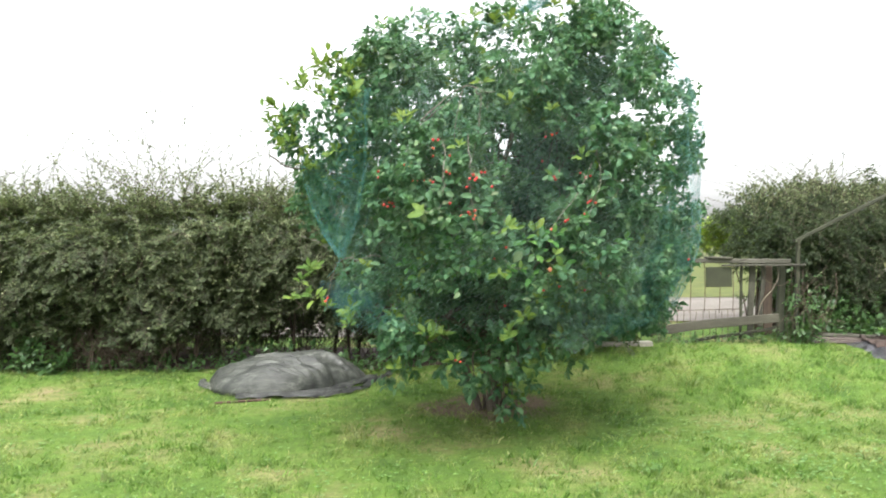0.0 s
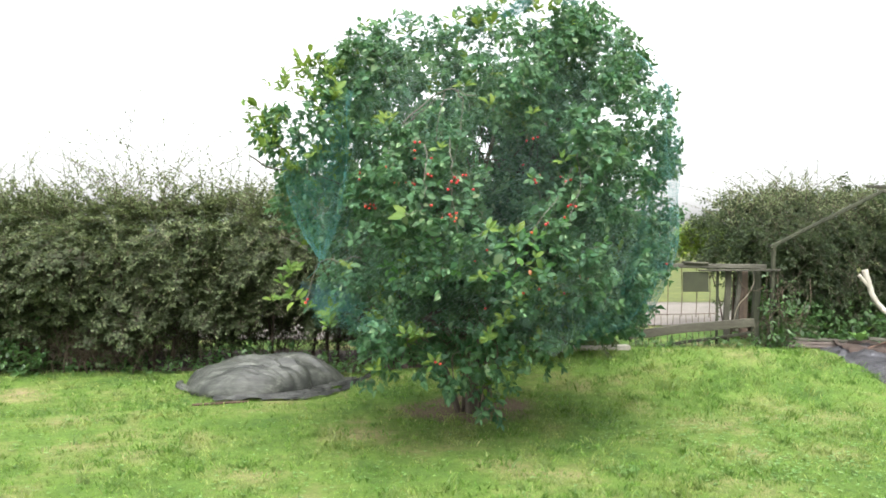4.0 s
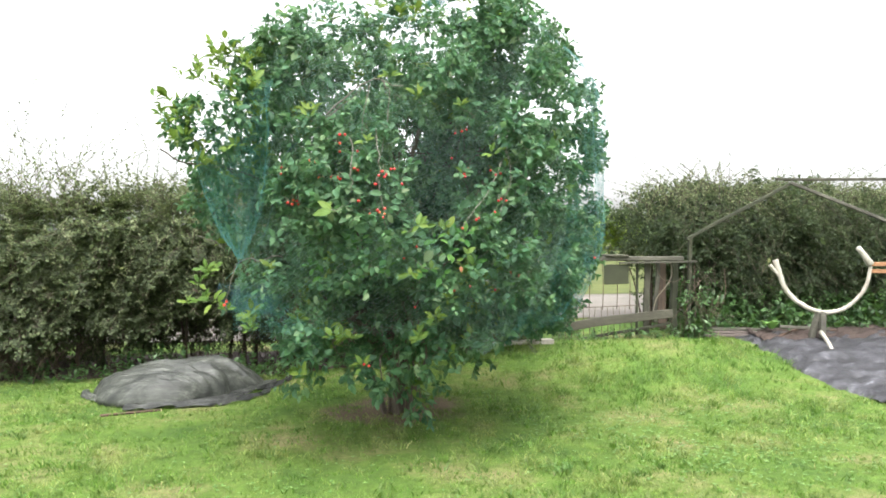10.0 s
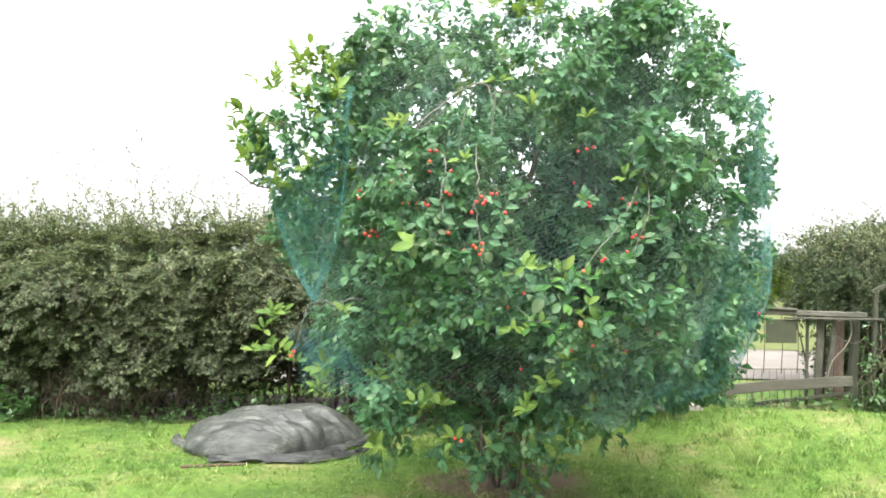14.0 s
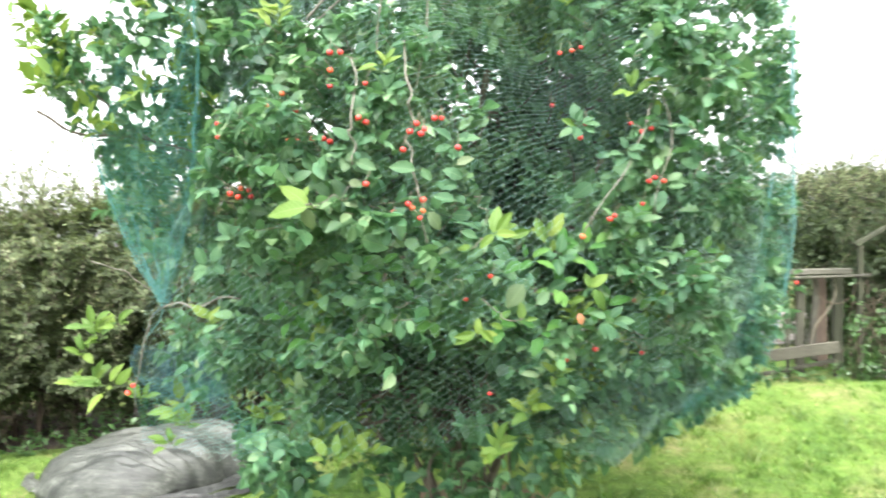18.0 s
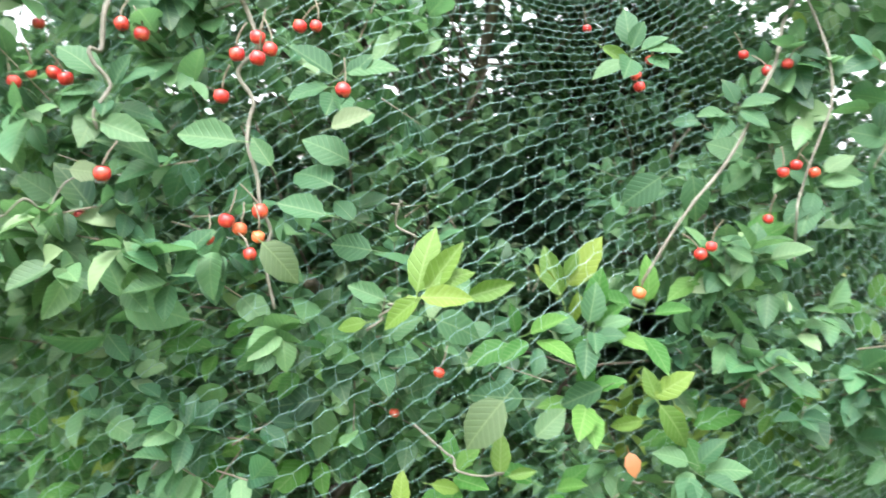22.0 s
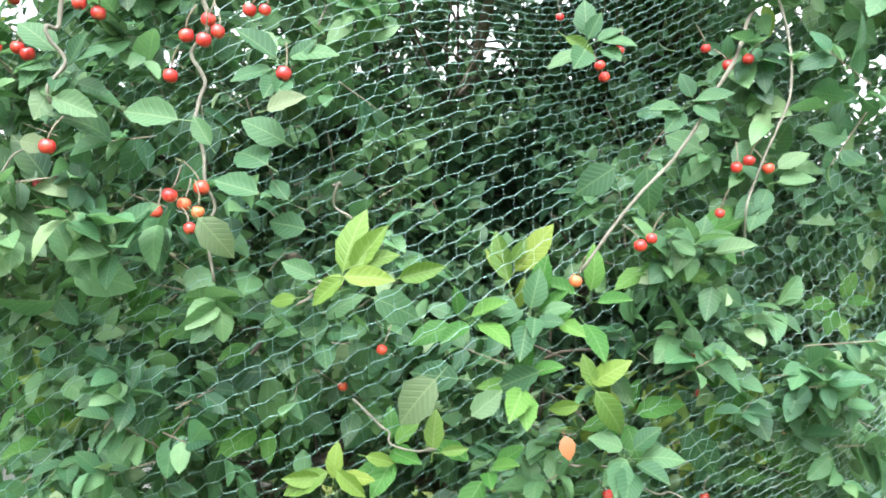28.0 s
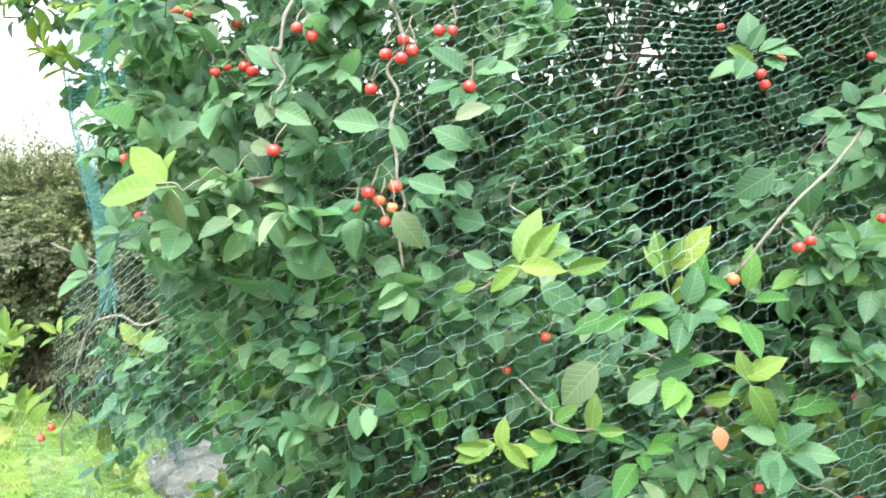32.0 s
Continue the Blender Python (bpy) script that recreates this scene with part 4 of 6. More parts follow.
def crown_places(clumps, per=7, radius=0.085, fill=0.3, core=0.42):
    """Sprigs of the crown: clumps at the ends of the shoots, sparse leaves within, hollows left open."""
    total = int(clumps * (1 + fill))
    area = (LOBES[:, 3] * LOBES[:, 5] + LOBES[:, 4] * LOBES[:, 5] + LOBES[:, 3] * LOBES[:, 4])
    pick = rng.choice(len(LOBES), total, p=area / area.sum())
    d = unit(rng.normal(0, 1, (total, 3)))
    inner = np.arange(total) >= clumps
    r = np.where(inner, rng.uniform(0.45, 0.85, total), 1.03 - np.minimum(rng.exponential(0.10, total), 0.5))
    lump = 1 + 0.16 * wave(d[:, 0] * 3 + pick, d[:, 2] * 3 + d[:, 1] * 2, 2, 1.6)
    p = LOBES[pick, :3] + d * LOBES[pick, 3:] * (r * lump)[:, None]
    hollow = (((p[:, None] - HOLLOWS[None, :, :3]) / HOLLOWS[None, :, 3:]) ** 2).sum(-1).min(1)
    keep = (lobe_depth(p) > 0.45) & (p[:, 2] > 0.54 + 0.15 * step01((p[:, 0] - 0.1) / 0.4) + 0.13 * step01((p[:, 0] - 0.75) / 0.4)) & ((hollow > rng.uniform(0.7, 1.2, total)) | ((p[:, 1] > 5.65) & (rng.random(total) < 0.35)))
    keep &= (p[:, 1] < 7.3) | (rng.random(total) < 0.6)
    keep &= (p[:, 0] < right_limit(p[:, 1], p[:, 2]) - 0.09) & (p[:, 0] > left_limit(p[:, 1], p[:, 2]) + 0.07)
    open_air = np.array([noise.noise(Vector(q) * 3.4) for q in p])
    thin = 0.75 * step01((p[:, 2] - 2.25) / 0.3) * (p[:, 0] < 0.7) * (p[:, 0] > -0.42) + 0.9 * step01((p[:, 0] - 1.05) / 0.4) * step01((p[:, 2] - 1.45) / 0.3) + 0.5 * step01((p[:, 2] - 2.4) / 0.4)
    keep &= (pick != 0) | (rng.random(total) < 0.88)
    keep &= (pick != 11) | (rng.random(total) > 0.35 + 0.4 * step01((p[:, 2] - 1.75) / 0.3))
    keep &= (open_air > -0.26 + 0.17 * thin) | (pick == 0) | ((p[:, 1] > 6.2) & (p[:, 2] < 2.5) & (p[:, 0] < 1.1))
    p, d, pick = p[keep], d[keep], pick[keep]
    out = unit(d / LOBES[pick, 3:])
    # the shaded inside of the crown, behind the hollows
    w = rng.normal(0, 1, (int(clumps * core), 3))
    w = np.array([0.5, 6.75, 1.75]) + unit(w) * np.array([1.15, 0.85, 1.05]) * rng.random((len(w), 1)) ** 0.33
    w = w[rng.random(len(w)) > 0.6 * step01((w[:, 2] - 1.9) / 0.4) + 0.5 * step01((w[:, 0] - 0.9) / 0.4) * (w[:, 2] > 1.5)]
    p, out = np.concatenate([p, w]), np.concatenate([out, np.tile([0.0, -1.0, 0.0], (len(w), 1))])
    return tufted(p, out, per, radius)


tree = thing("crab_apple_tree", TREE, "leafy crab apple tree with small red fruit", "tree")
part("trunk", mesh_np("trunk", *tube([TREE + (0, 0, -0.05), TREE + (0.03, 0, 0.25), TREE + (-0.02, -0.05, 0.6), TREE + (0.05, -0.08, 1.0)], 0.06, 0.045, 12, 6, 0.05), smooth=True), M_BARK, tree)
for k in range(6):
    a = k * 1.05 + 0.4
    foot, lean = TREE + (0.10 * math.cos(a), 0.09 * math.sin(a), -0.04), np.array([0.45 * math.cos(a), 0.35 * math.sin(a), 0.0])
    part("stem", mesh_np("tree_stem", *tube([foot, foot + lean * 0.3 + (0, 0, 0.35), foot + lean * 0.9 + (0, 0, 0.85)], 0.022, 0.014, 8, 5, 0.1), smooth=True), M_BARK, tree)
for lobe in LOBES:
    c = lobe[:3]
    s = TREE + np.array([0.0, -0.05, rng.uniform(0.45, 0.95)])
    c = s + (c - s) * 0.78
    m = s + (c - s) * 0.5 + rng.normal(0, 0.08, 3) + (0, 0, 0.12)
    sets = [tube([s, m, c, c + (c - m) * 0.1], 0.03, 0.010, 8, 5, 0.06)]
    for _ in range(9):
        e = c + unit(rng.normal(0, 1, 3) + np.array([0, -0.5, 0.1])) * lobe[3:] * 0.78
        o = m + (c - m) * rng.uniform(0.3, 1.0)
        sets.append(tube([o, (o + e) / 2 + rng.normal(0, 0.06, 3), e], 0.007, 0.002, 5, 4))
    part("limb", mesh_np("limb", *gather(*sets), smooth=True), M_BARK, tree)

places, outs = crown_places(2650)
outer = (places[:, 1] < 5.5) & (places[:, 2] < 2.55)
deep = places[:, 1] > 6.35
twig_sets = []
for name, sel, shapes, per in (
    ("outer_foliage", outer, [fine_leaf(0.64), fine_leaf(0.72, 0.03, 0.36), fine_leaf(0.58, 0.18, 0.1), fine_leaf(0.66, 0.12, 0.5)], 7),
    ("foliage", ~outer & ~deep, [leaf_shape(0.64), leaf_shape(0.72, 0.03, 0.36), leaf_shape(0.58, 0.18, 0.1), leaf_shape(0.66, 0.12, 0.5)], 7),
    ("inner_foliage", deep, [small_leaf(0.62), small_leaf(0.72, 0.2)], 7),
):
    lv, tw = cloud(places[sel], outs[sel], per, 0.044, shapes, 0.05, 0.0014, 1.4, 0.55, 2)
    twig_sets.append(tw)
    part(name, mesh_np("crown_" + name, *lv, smooth=True, local=shapes[0][0]), M_LEAF, tree, kind="stuff")
tw = gather(*twig_sets)
part("twig_growth", mesh_np("crown_twigs", *tw), M_TWIG, tree, kind="stuff")
places, outs = crown_places(75, 5, 0.06, 0.0, 0.0)
high = LOBES[[0, 0, 0, 9, 10, 7, 8]][rng.integers(0, 7, 34)]
d = unit(rng.normal(0, 1, (34, 3)) + np.array([0, -0.5, 0.3]))
high_at, high_out = tufted(high[:, :3] + d * high[:, 3:], d, 4, 0.05)
places, outs = np.concatenate([places, high_at]), np.concatenate([outs, high_out])
ok = (places[:, 1] < 6.8) & ((places[:, 1] > 5.25) | (places[:, 2] > 2.15)) & (places[:, 0] < right_limit(places[:, 1], places[:, 2]) - 0.14) & (places[:, 0] > left_limit(places[:, 1], places[:, 2]) + 0.06)
lv, tw = cloud(places[ok] + outs[ok] * 0.05, outs[ok] + (0, 0, 0.3), 6, 0.062, leaf_shape(0.5, 0.12, 0.1), -0.3, 0.0018, 1.2)
part("young_foliage", mesh_np("young_leaves", *lv), M_YOUNG_FAR, tree, "bright yellow-green young leaves", kind="stuff")

def crooked(points):
    """A branch's line with a kink at every bud."""
    q = smooth_path([np.array(p, float) for p in points], 3)
    return q + rng.normal(0, 0.007, q.shape)


# bare branches that show against the crown
HANGING_BRANCHES = (
    ([(-0.14, 4.93, 2.23), (0.02, 4.92, 2.38), (0.16, 4.92, 2.44), (0.32, 5.0, 2.42)], 0.008),
    ([(-0.18, 4.98, 2.16), (-0.05, 4.96, 2.30), (0.10, 4.95, 2.41)], 0.006),
    ([(0.12, 4.92, 2.43), (0.108, 4.91, 2.36), (0.073, 4.9, 2.12)], 0.006),
    ([(0.19, 4.92, 2.44), (0.235, 4.91, 2.38), (0.22, 4.9, 2.2), (0.19, 4.9, 2.0)], 0.006),
    ([(1.02, 5.18, 2.10), (0.91, 5.02, 1.90), (0.80, 4.94, 1.74), (0.67, 4.87, 1.57)], 0.006),
    ([(1.0, 5.1, 2.05), (0.98, 5.0, 1.85), (0.93, 4.98, 1.70), (0.92, 4.99, 1.58)], 0.004),
)
INNER_BRANCHES = (
    ([(0.15, 4.86, 2.15), (0.165, 4.76, 1.98), (0.16, 4.76, 1.88), (0.17, 4.75, 1.78), (0.18, 4.74, 1.69), (0.205, 4.72, 1.56)], 0.006),
    ([(0.0, 4.85, 2.1), (0.0, 4.72, 1.91), (0.005, 4.7, 1.84), (0.01, 4.7, 1.77)], 0.006),
    ([(-0.42, 5.2, 1.387), (-0.61, 5.19, 1.377), (-0.70, 5.2, 1.33), (-0.745, 5.2, 1.186), (-0.77, 5.2, 1.047)], 0.007),
    ([(-0.96, 5.4, 1.53), (-0.86, 5.4, 1.474), (-0.76, 5.4, 1.42)], 0.005),
    ([(-0.122, 4.60, 1.65), (-0.087, 4.62, 1.655), (-0.046, 4.62, 1.676), (0.01, 4.66, 1.712)], 0.003),
    ([(0.318, 4.68, 1.541), (0.354, 4.67, 1.555), (0.378, 4.67, 1.568)], 0.003),
    ([(0.371, 4.83, 1.381), (0.421, 4.83, 1.335), (0.478, 4.82, 1.319)], 0.0035),
    ([(0.651, 4.95, 1.284), (0.741, 4.95, 1.262), (0.816, 4.95, 1.235), (0.872, 4.95, 1.207)], 0.0035),
    ([(0.336, 4.75, 1.684), (0.366, 4.74, 1.661), (0.372, 4.73, 1.60)], 0.0035),
)
for pts, r in HANGING_BRANCHES + INNER_BRANCHES:
    part("branch", mesh_np("branch", *tube(crooked(pts), r * 0.6, r * 0.35, 6, 6, 0.2), smooth=True), M_BARE, tree, "bare pale branch")
for pts in ([(-1.219, 5.6, 2.10), (-1.097, 5.6, 2.011), (-0.867, 5.6, 1.985), (-0.6, 5.65, 1.9)], [(-1.05, 5.55, 2.2), (-0.9, 5.55, 2.05), (-0.75, 5.6, 1.93)]):
    part("branch", mesh_np("branch", *tube(crooked(pts), 0.006, 0.004, 6, 6, 0.2), smooth=True), M_BARK, tree, "thin dark branch")

# low shoots under the crown and the stems that rise to it
low = np.array([(-0.33, 5.55, 0.55), (-0.30, 5.6, 0.66), (0.46, 5.95, 0.30), (0.40, 5.9, 0.42), (0.52, 6.0, 0.24), (0.02, 5.4, 0.64), (0.22, 5.6, 0.52), (1.05, 6.6, 0.52), (0.3, 6.2, 0.46), (0.12, 5.6, 0.62), (0.55, 5.8, 0.58), (0.62, 6.1, 0.48), (0.35, 5.75, 0.56), (0.2, 6.1, 0.42), (0.5, 6.1, 0.38)])
places, outs = tufted(low, unit(np.tile([0.0, -0.6, -0.3], (len(low), 1))), 5, 0.07, 0.0)
lv, tw = cloud(places, outs, 6, 0.058, leaf_shape(0.56, 0.1, 0.3), 0.3)
part("low_growth", mesh_np("low_growth", *lv, local=leaf_shape()[0]), M_LEAF, tree, kind="stuff")
for q in low[2::2]:
    s = np.array([TREE[0] + rng.normal(0, 0.07), TREE[1] + rng.normal(0, 0.06), 0.0])
    part("low_branch", mesh_np("low_branch", *tube([s - (0, 0, 0.03), s + (q - s) * 0.25 + (0, 0, 0.40), q + (0, 0.12, 0.16), q], 0.012, 0.004, 6, 5, 0.1), smooth=True), M_BARK, tree)


def leaf_mesh(tag, mats, slim=1.0):
    made = []
    for w, fo, dr in ((0.62 * slim, 0.10, 0.18), (0.68 * slim, 0.05, 0.28), (0.56 * slim, 0.14, 0.08), (0.64 * slim, 0.02, 0.4)):
        rows, w2 = 7, w / 2
        v, f = [(0, 0, 0)], []
        for i in range(1, rows):
            s = i / rows
            half = w2 * math.sin(math.pi * s**0.85) ** 0.8
            zz = -dr * s * s
            ser = 1 + (0.06 if i % 2 else -0.04)
            v += [(-half * ser, s, zz + fo * half / w2), (-half * 0.5, s, zz + fo * 0.42 * half / w2 + 0.012), (0, s, zz), (half * 0.5, s, zz + fo * 0.42 * half / w2 + 0.012), (half * ser, s - 0.01, zz + fo * half / w2)]
        v.append((0, 1, -dr))
        for k in range(4):
            f.append((0, 2 + k, 1 + k))
        for i in range(rows - 2):
            for k in range(4):
                a = 1 + i * 5 + k
                f += [(a, a + 1, a + 6), (a, a + 6, a + 5)]
        e = len(v) - 1
        for k in range(4):
            f.append((e - 5 + k, e - 4 + k, e))
        # the stalk
        k = len(v)
        v += [(-0.012, 0.02, 0), (0.012, 0.02, 0), (0, 0.02, -0.02), (-0.01, -0.28, 0.03), (0.01, -0.28, 0.03), (0, -0.28, 0.012)]
        f += [(k, k + 3, k + 1), (k + 1, k + 3, k + 4), (k + 1, k + 4, k + 2), (k + 2, k + 4, k + 5), (k + 2, k + 5, k), (k, k + 5, k + 3)]
        me = mesh_np("leaf_" + tag, np.array(v), np.array(f), smooth=True, local=np.array(v))
        me.materials.append(mats)
        made.append(me)
    return made


GREEN, FRESH, YOUNG, DEAD, FADED = leaf_mesh("green", M_LEAF_ONE), leaf_mesh("fresh", M_FRESH, 0.85), leaf_mesh("young", M_YOUNG, 0.72), leaf_mesh("dead", M_DEAD), leaf_mesh("faded", M_FADED)


def place_leaf(kind, at, ahead, up, size, label=""):
    y = Vector(ahead).normalized()
    x = y.cross(Vector(up)).normalized()
    z = x.cross(y)
    ob = new("leaf", kind[int(rng.integers(len(kind)))])
    ob.parent = tree
    ob.matrix_parent_inverse = Matrix.Translation(-Vector(TREE))
    ob.matrix_basis = Matrix.LocRotScale(Vector(at), Matrix((x, y, z)).transposed().to_quaternion(), Vector((size, size, size)))
    return tagged(ob, label)


def sprig(at, kind, count, size, lift=0.5):
    """A rosette of leaves, each a part of the tree, opening towards the light."""
    at = np.array(at)
    turn = rng.uniform(0, 6.28)
    for k in range(count):
        a = turn + k * 2.4 + rng.normal(0, 0.25)
        ahead = np.array([math.cos(a), -0.45 + 0.4 * math.sin(a), lift + 0.65 * math.sin(a + 0.4) + rng.normal(0, 0.2)])
        up = np.array([rng.normal(0, 0.3), -0.8, 0.9])
        s = size * rng.uniform(0.7, 1.15)
        place_leaf(kind, at + unit(ahead) * 0.28 * s + rng.normal(0, 0.006, 3), ahead, up, s)


YOUNG_SPRIGS = [(-0.1, 4.9, 1.36), (0.99, 5.2, 1.32), (-0.92, 5.2, 1.22), (-0.21, 4.93, 2.26), (-0.95, 5.35, 2.5), (0.55, 5.23, 0.96), (0.41, 5.1, 0.85), (-0.3, 5.0, 0.68), (-0.09, 4.95, 0.9), (-0.59, 5.0, 0.96), (-0.89, 5.2, 1.12), (0.09, 4.82, 2.06), (-1.2, 5.5, 2.3), (0.69, 5.15, 2.33)]
YOUNG_SPRIGS += [(-0.855, 5.16, 1.27), (-1.02, 5.38, 1.09), (-0.85, 5.3, 1.3), (-0.93, 5.3, 1.11), (-0.77, 5.3, 1.05), (-0.61, 5.25, 0.96), (-0.49, 5.1, 1.31), (-0.23, 5.1, 0.92), (0.01, 5.1, 0.88), (-0.32, 5.45, 0.62), (0.43, 5.15, 0.88), (-0.97, 5.4, 2.56), (-1.13, 5.5, 2.24), (0.3, 5.3, 2.61), (-0.25, 5.05, 2.27)]
FRINGE_SPRIGS = [(-0.87, 5.15, 1.31), (-0.83, 5.15, 1.12), (-0.6, 5.15, 1.04), (-0.32, 5.15, 1.0), (-0.05, 5.15, 0.88), (0.07, 5.15, 0.7), (-0.15, 5.15, 0.93), (0.42, 5.1, 0.88), (0.52, 5.1, 1.0), (0.62, 5.1, 1.11), (-0.34, 5.5, 0.59), (0.56, 5.95, 0.28), (0.47, 5.95, 0.41), (-0.96, 5.45, 2.55), (-1.06, 5.45, 2.28), (-0.81, 5.45, 2.6), (-0.66, 5.45, 2.48), (-0.24, 5.0, 2.22), (0.41, 5.0, 2.36)]
TOP_SPRIGS = [(0.25, 5.1, 2.5), (0.88, 5.05, 2.02), (1.2, 5.7, 3.02), (1.02, 5.7, 3.06), (-0.12, 5.7, 2.98), (0.2, 5.7, 3.08), (-0.42, 5.7, 2.75)]
for at in YOUNG_SPRIGS:
    sprig(at, YOUNG, 6, 0.06, 0.75)
for at in FRINGE_SPRIGS + TOP_SPRIGS:
    sprig(at, YOUNG, 6, 0.068, 0.6)
GREEN_SPRIGS = [(0.96, 5.0, 1.70), (-0.05, 4.95, 1.4), (0.1, 4.68, 1.6), (0.28, 4.72, 1.82), (0.0, 4.72, 1.82), (-0.2, 4.78, 1.78), (-0.36, 4.85, 1.58), (0.6, 4.9, 1.5), (0.68, 4.95, 1.9), (0.85, 4.95, 1.6), (0.3, 4.85, 1.47), (-0.43, 4.87, 1.5), (0.75, 4.92, 1.3), (0.1, 4.8, 1.98), (0.83, 4.97, 1.82)]
for at in GREEN_SPRIGS:
    sprig(at, GREEN, 7, 0.054, 0.05)
FRESH_SPRIGS = [(-0.08, 4.98, 1.35), (-0.15, 4.98, 1.27), (0.03, 4.98, 1.31), (0.21, 4.92, 1.33), (0.07, 4.95, 1.48), (-0.03, 4.97, 1.47), (0.2, 4.9, 1.45), (0.62, 4.93, 1.5), (0.51, 4.9, 1.49), (0.59, 4.9, 1.4), (0.68, 4.95, 1.52), (0.8, 5.0, 1.57), (0.87, 5.05, 1.61), (0.94, 5.1, 1.36), (1.23, 5.4, 1.49), (0.75, 5.0, 1.33), (0.54, 4.9, 1.28), (1.14, 5.35, 1.15), (-0.21, 5.0, 1.47), (0.41, 4.88, 1.3), (-0.23, 5.0, 1.33)]
for at in FRESH_SPRIGS:
    sprig(at, FRESH, 5, 0.064, 0.1)

# the shoots nearest to the path, leaf by leaf: foot of the leaf, and its reach across and up
MAIN_SHOOT = [(0.376, 4.66, 1.574, 0.014, 0.079), (0.386, 4.66, 1.575, 0.043, 0.057), (0.395, 4.65, 1.583, 0.045, 0.021), (0.381, 4.64, 1.57, 0.06, 0.001), (0.379, 4.66, 1.569, -0.046, -0.035), (0.316, 4.68, 1.54, -0.038, -0.006), (0.431, 4.74, 1.563, 0.061, 0.018)]
RIGHT_SHOOT = [(0.57, 4.96, 1.548, -0.025, 0.082), (0.579, 4.96, 1.564, 0.06, 0.072), (0.574, 4.95, 1.58, 0.022, 0.035), (0.564, 4.97, 1.563, -0.033, 0.035), (0.593, 4.95, 1.556, -0.008, -0.054)]
LOW_SHOOT = [(0.697, 4.9, 1.405, -0.02, 0.046), (0.691, 4.9, 1.409, 0.053, 0.041), (0.697, 4.89, 1.4, 0.053, -0.064), (0.676, 4.9, 1.377, -0.049, -0.013), (0.722, 4.91, 1.397, 0.008, -0.045)]
FOOT_SHOOT = [(0.471, 4.83, 1.321, 0.003, 0.057), (0.482, 4.83, 1.319, 0.04, 0.006), (0.38, 4.82, 1.312, 0.044, -0.013), (0.34, 4.8, 1.286, 0.003, 0.05), (0.326, 4.8, 1.286, -0.058, -0.003), (0.351, 4.8, 1.29, 0.045, 0.0), (0.333, 4.8, 1.294, -0.065, -0.031), (0.344, 4.79, 1.301, 0.043, -0.04)]
LEFT_SHOOT = [(-0.09, 4.98, 1.347, -0.043, 0.031), (-0.076, 4.98, 1.354, 0.077, 0.039), (-0.045, 4.97, 1.368, 0.057, -0.043), (-0.103, 4.98, 1.338, -0.041, -0.029), (-0.11, 4.97, 1.31, -0.056, -0.051), (-0.083, 4.97, 1.3, -0.03, -0.065)]
NEAR_SHOOT = [(-0.109, 4.6, 1.657, -0.068, 0.061), (-0.109, 4.58, 1.651, -0.106, -0.007), (-0.122, 4.61, 1.671, 0.008, 0.04)]
SIDE_SHOOTS = [(0.65, 5.05, 1.94, 0.051, -0.031), (0.974, 5.1, 2.005, 0.022, -0.05), (1.431, 5.75, 1.557, 0.011, -0.11), (1.412, 5.75, 1.475, -0.04, -0.067), (1.4, 5.75, 1.416, 0.044, -0.035), (0.95, 5.15, 1.329, 0.057, 0.008), (0.945, 5.15, 1.318, 0.067, -0.038), (0.94, 5.15, 1.316, -0.009, -0.052), (1.532, 5.7, 1.859, 0.078, 0.015), (1.559, 5.7, 1.852, 0.043, -0.03)]
FADED_LEAVES = [(0.476, 4.8, 1.426, -0.056, -0.062), (0.282, 4.66, 1.76, 0.048, 0.018), (0.202, 4.66, 1.633, 0.044, -0.045), (-0.12, 4.62, 1.651, 0.014, -0.059), (-0.006, 4.64, 1.717, 0.036, -0.004)]
FRUIT_LEAVES = [(0.274, 4.66, 1.663, -0.059, 0.017), (0.281, 4.67, 1.697, -0.059, 0.036), (0.299, 4.68, 1.725, -0.049, 0.03), (0.334, 4.7, 1.564, -0.043, 0.019), (0.303, 4.68, 1.657, -0.026, 0.029), (0.172, 4.67, 1.749, -0.073, 0.012), (0.212, 4.67, 1.719, -0.024, 0.036), (-0.049, 4.68, 1.689, 0.008, -0.052), (-0.112, 4.68, 1.768, 0.02, -0.054), (0.011, 4.68, 1.775, 0.059, -0.022), (0.321, 4.7, 1.622, -0.053, 0.012)]
BRANCH_LEAVES = [(0.777, 5.0, 1.728, 0.01, -0.072), (0.729, 5.0, 1.727, -0.061, -0.04), (0.86, 5.02, 1.76, -0.054, 0.033), (0.864, 5.05, 1.314, 0.042, -0.079), (0.504, 4.85, 1.418, -0.071, 0.007), (0.522, 4.86, 1.364, 0.044, 0.038), (0.617, 4.88, 1.427, -0.062, -0.029), (0.389, 4.8, 1.532, 0.069, -0.024)]
for kind, rows, label in ((YOUNG, MAIN_SHOOT + RIGHT_SHOOT + LOW_SHOOT + FOOT_SHOOT + LEFT_SHOOT + NEAR_SHOOT + SIDE_SHOOTS, ""), (GREEN, FRUIT_LEAVES + BRANCH_LEAVES, ""), (FADED, FADED_LEAVES, "faded pale leaf")):
    for x, y, z, dx, dz in rows:
        size = math.hypot(dx, dz) * 0.98
        place_leaf(kind, (x, y, z), (dx, rng.normal(0, 0.2) * size, dz), (rng.normal(0, 0.25), -1.0, rng.uniform(0.1, 0.6)), size, label)
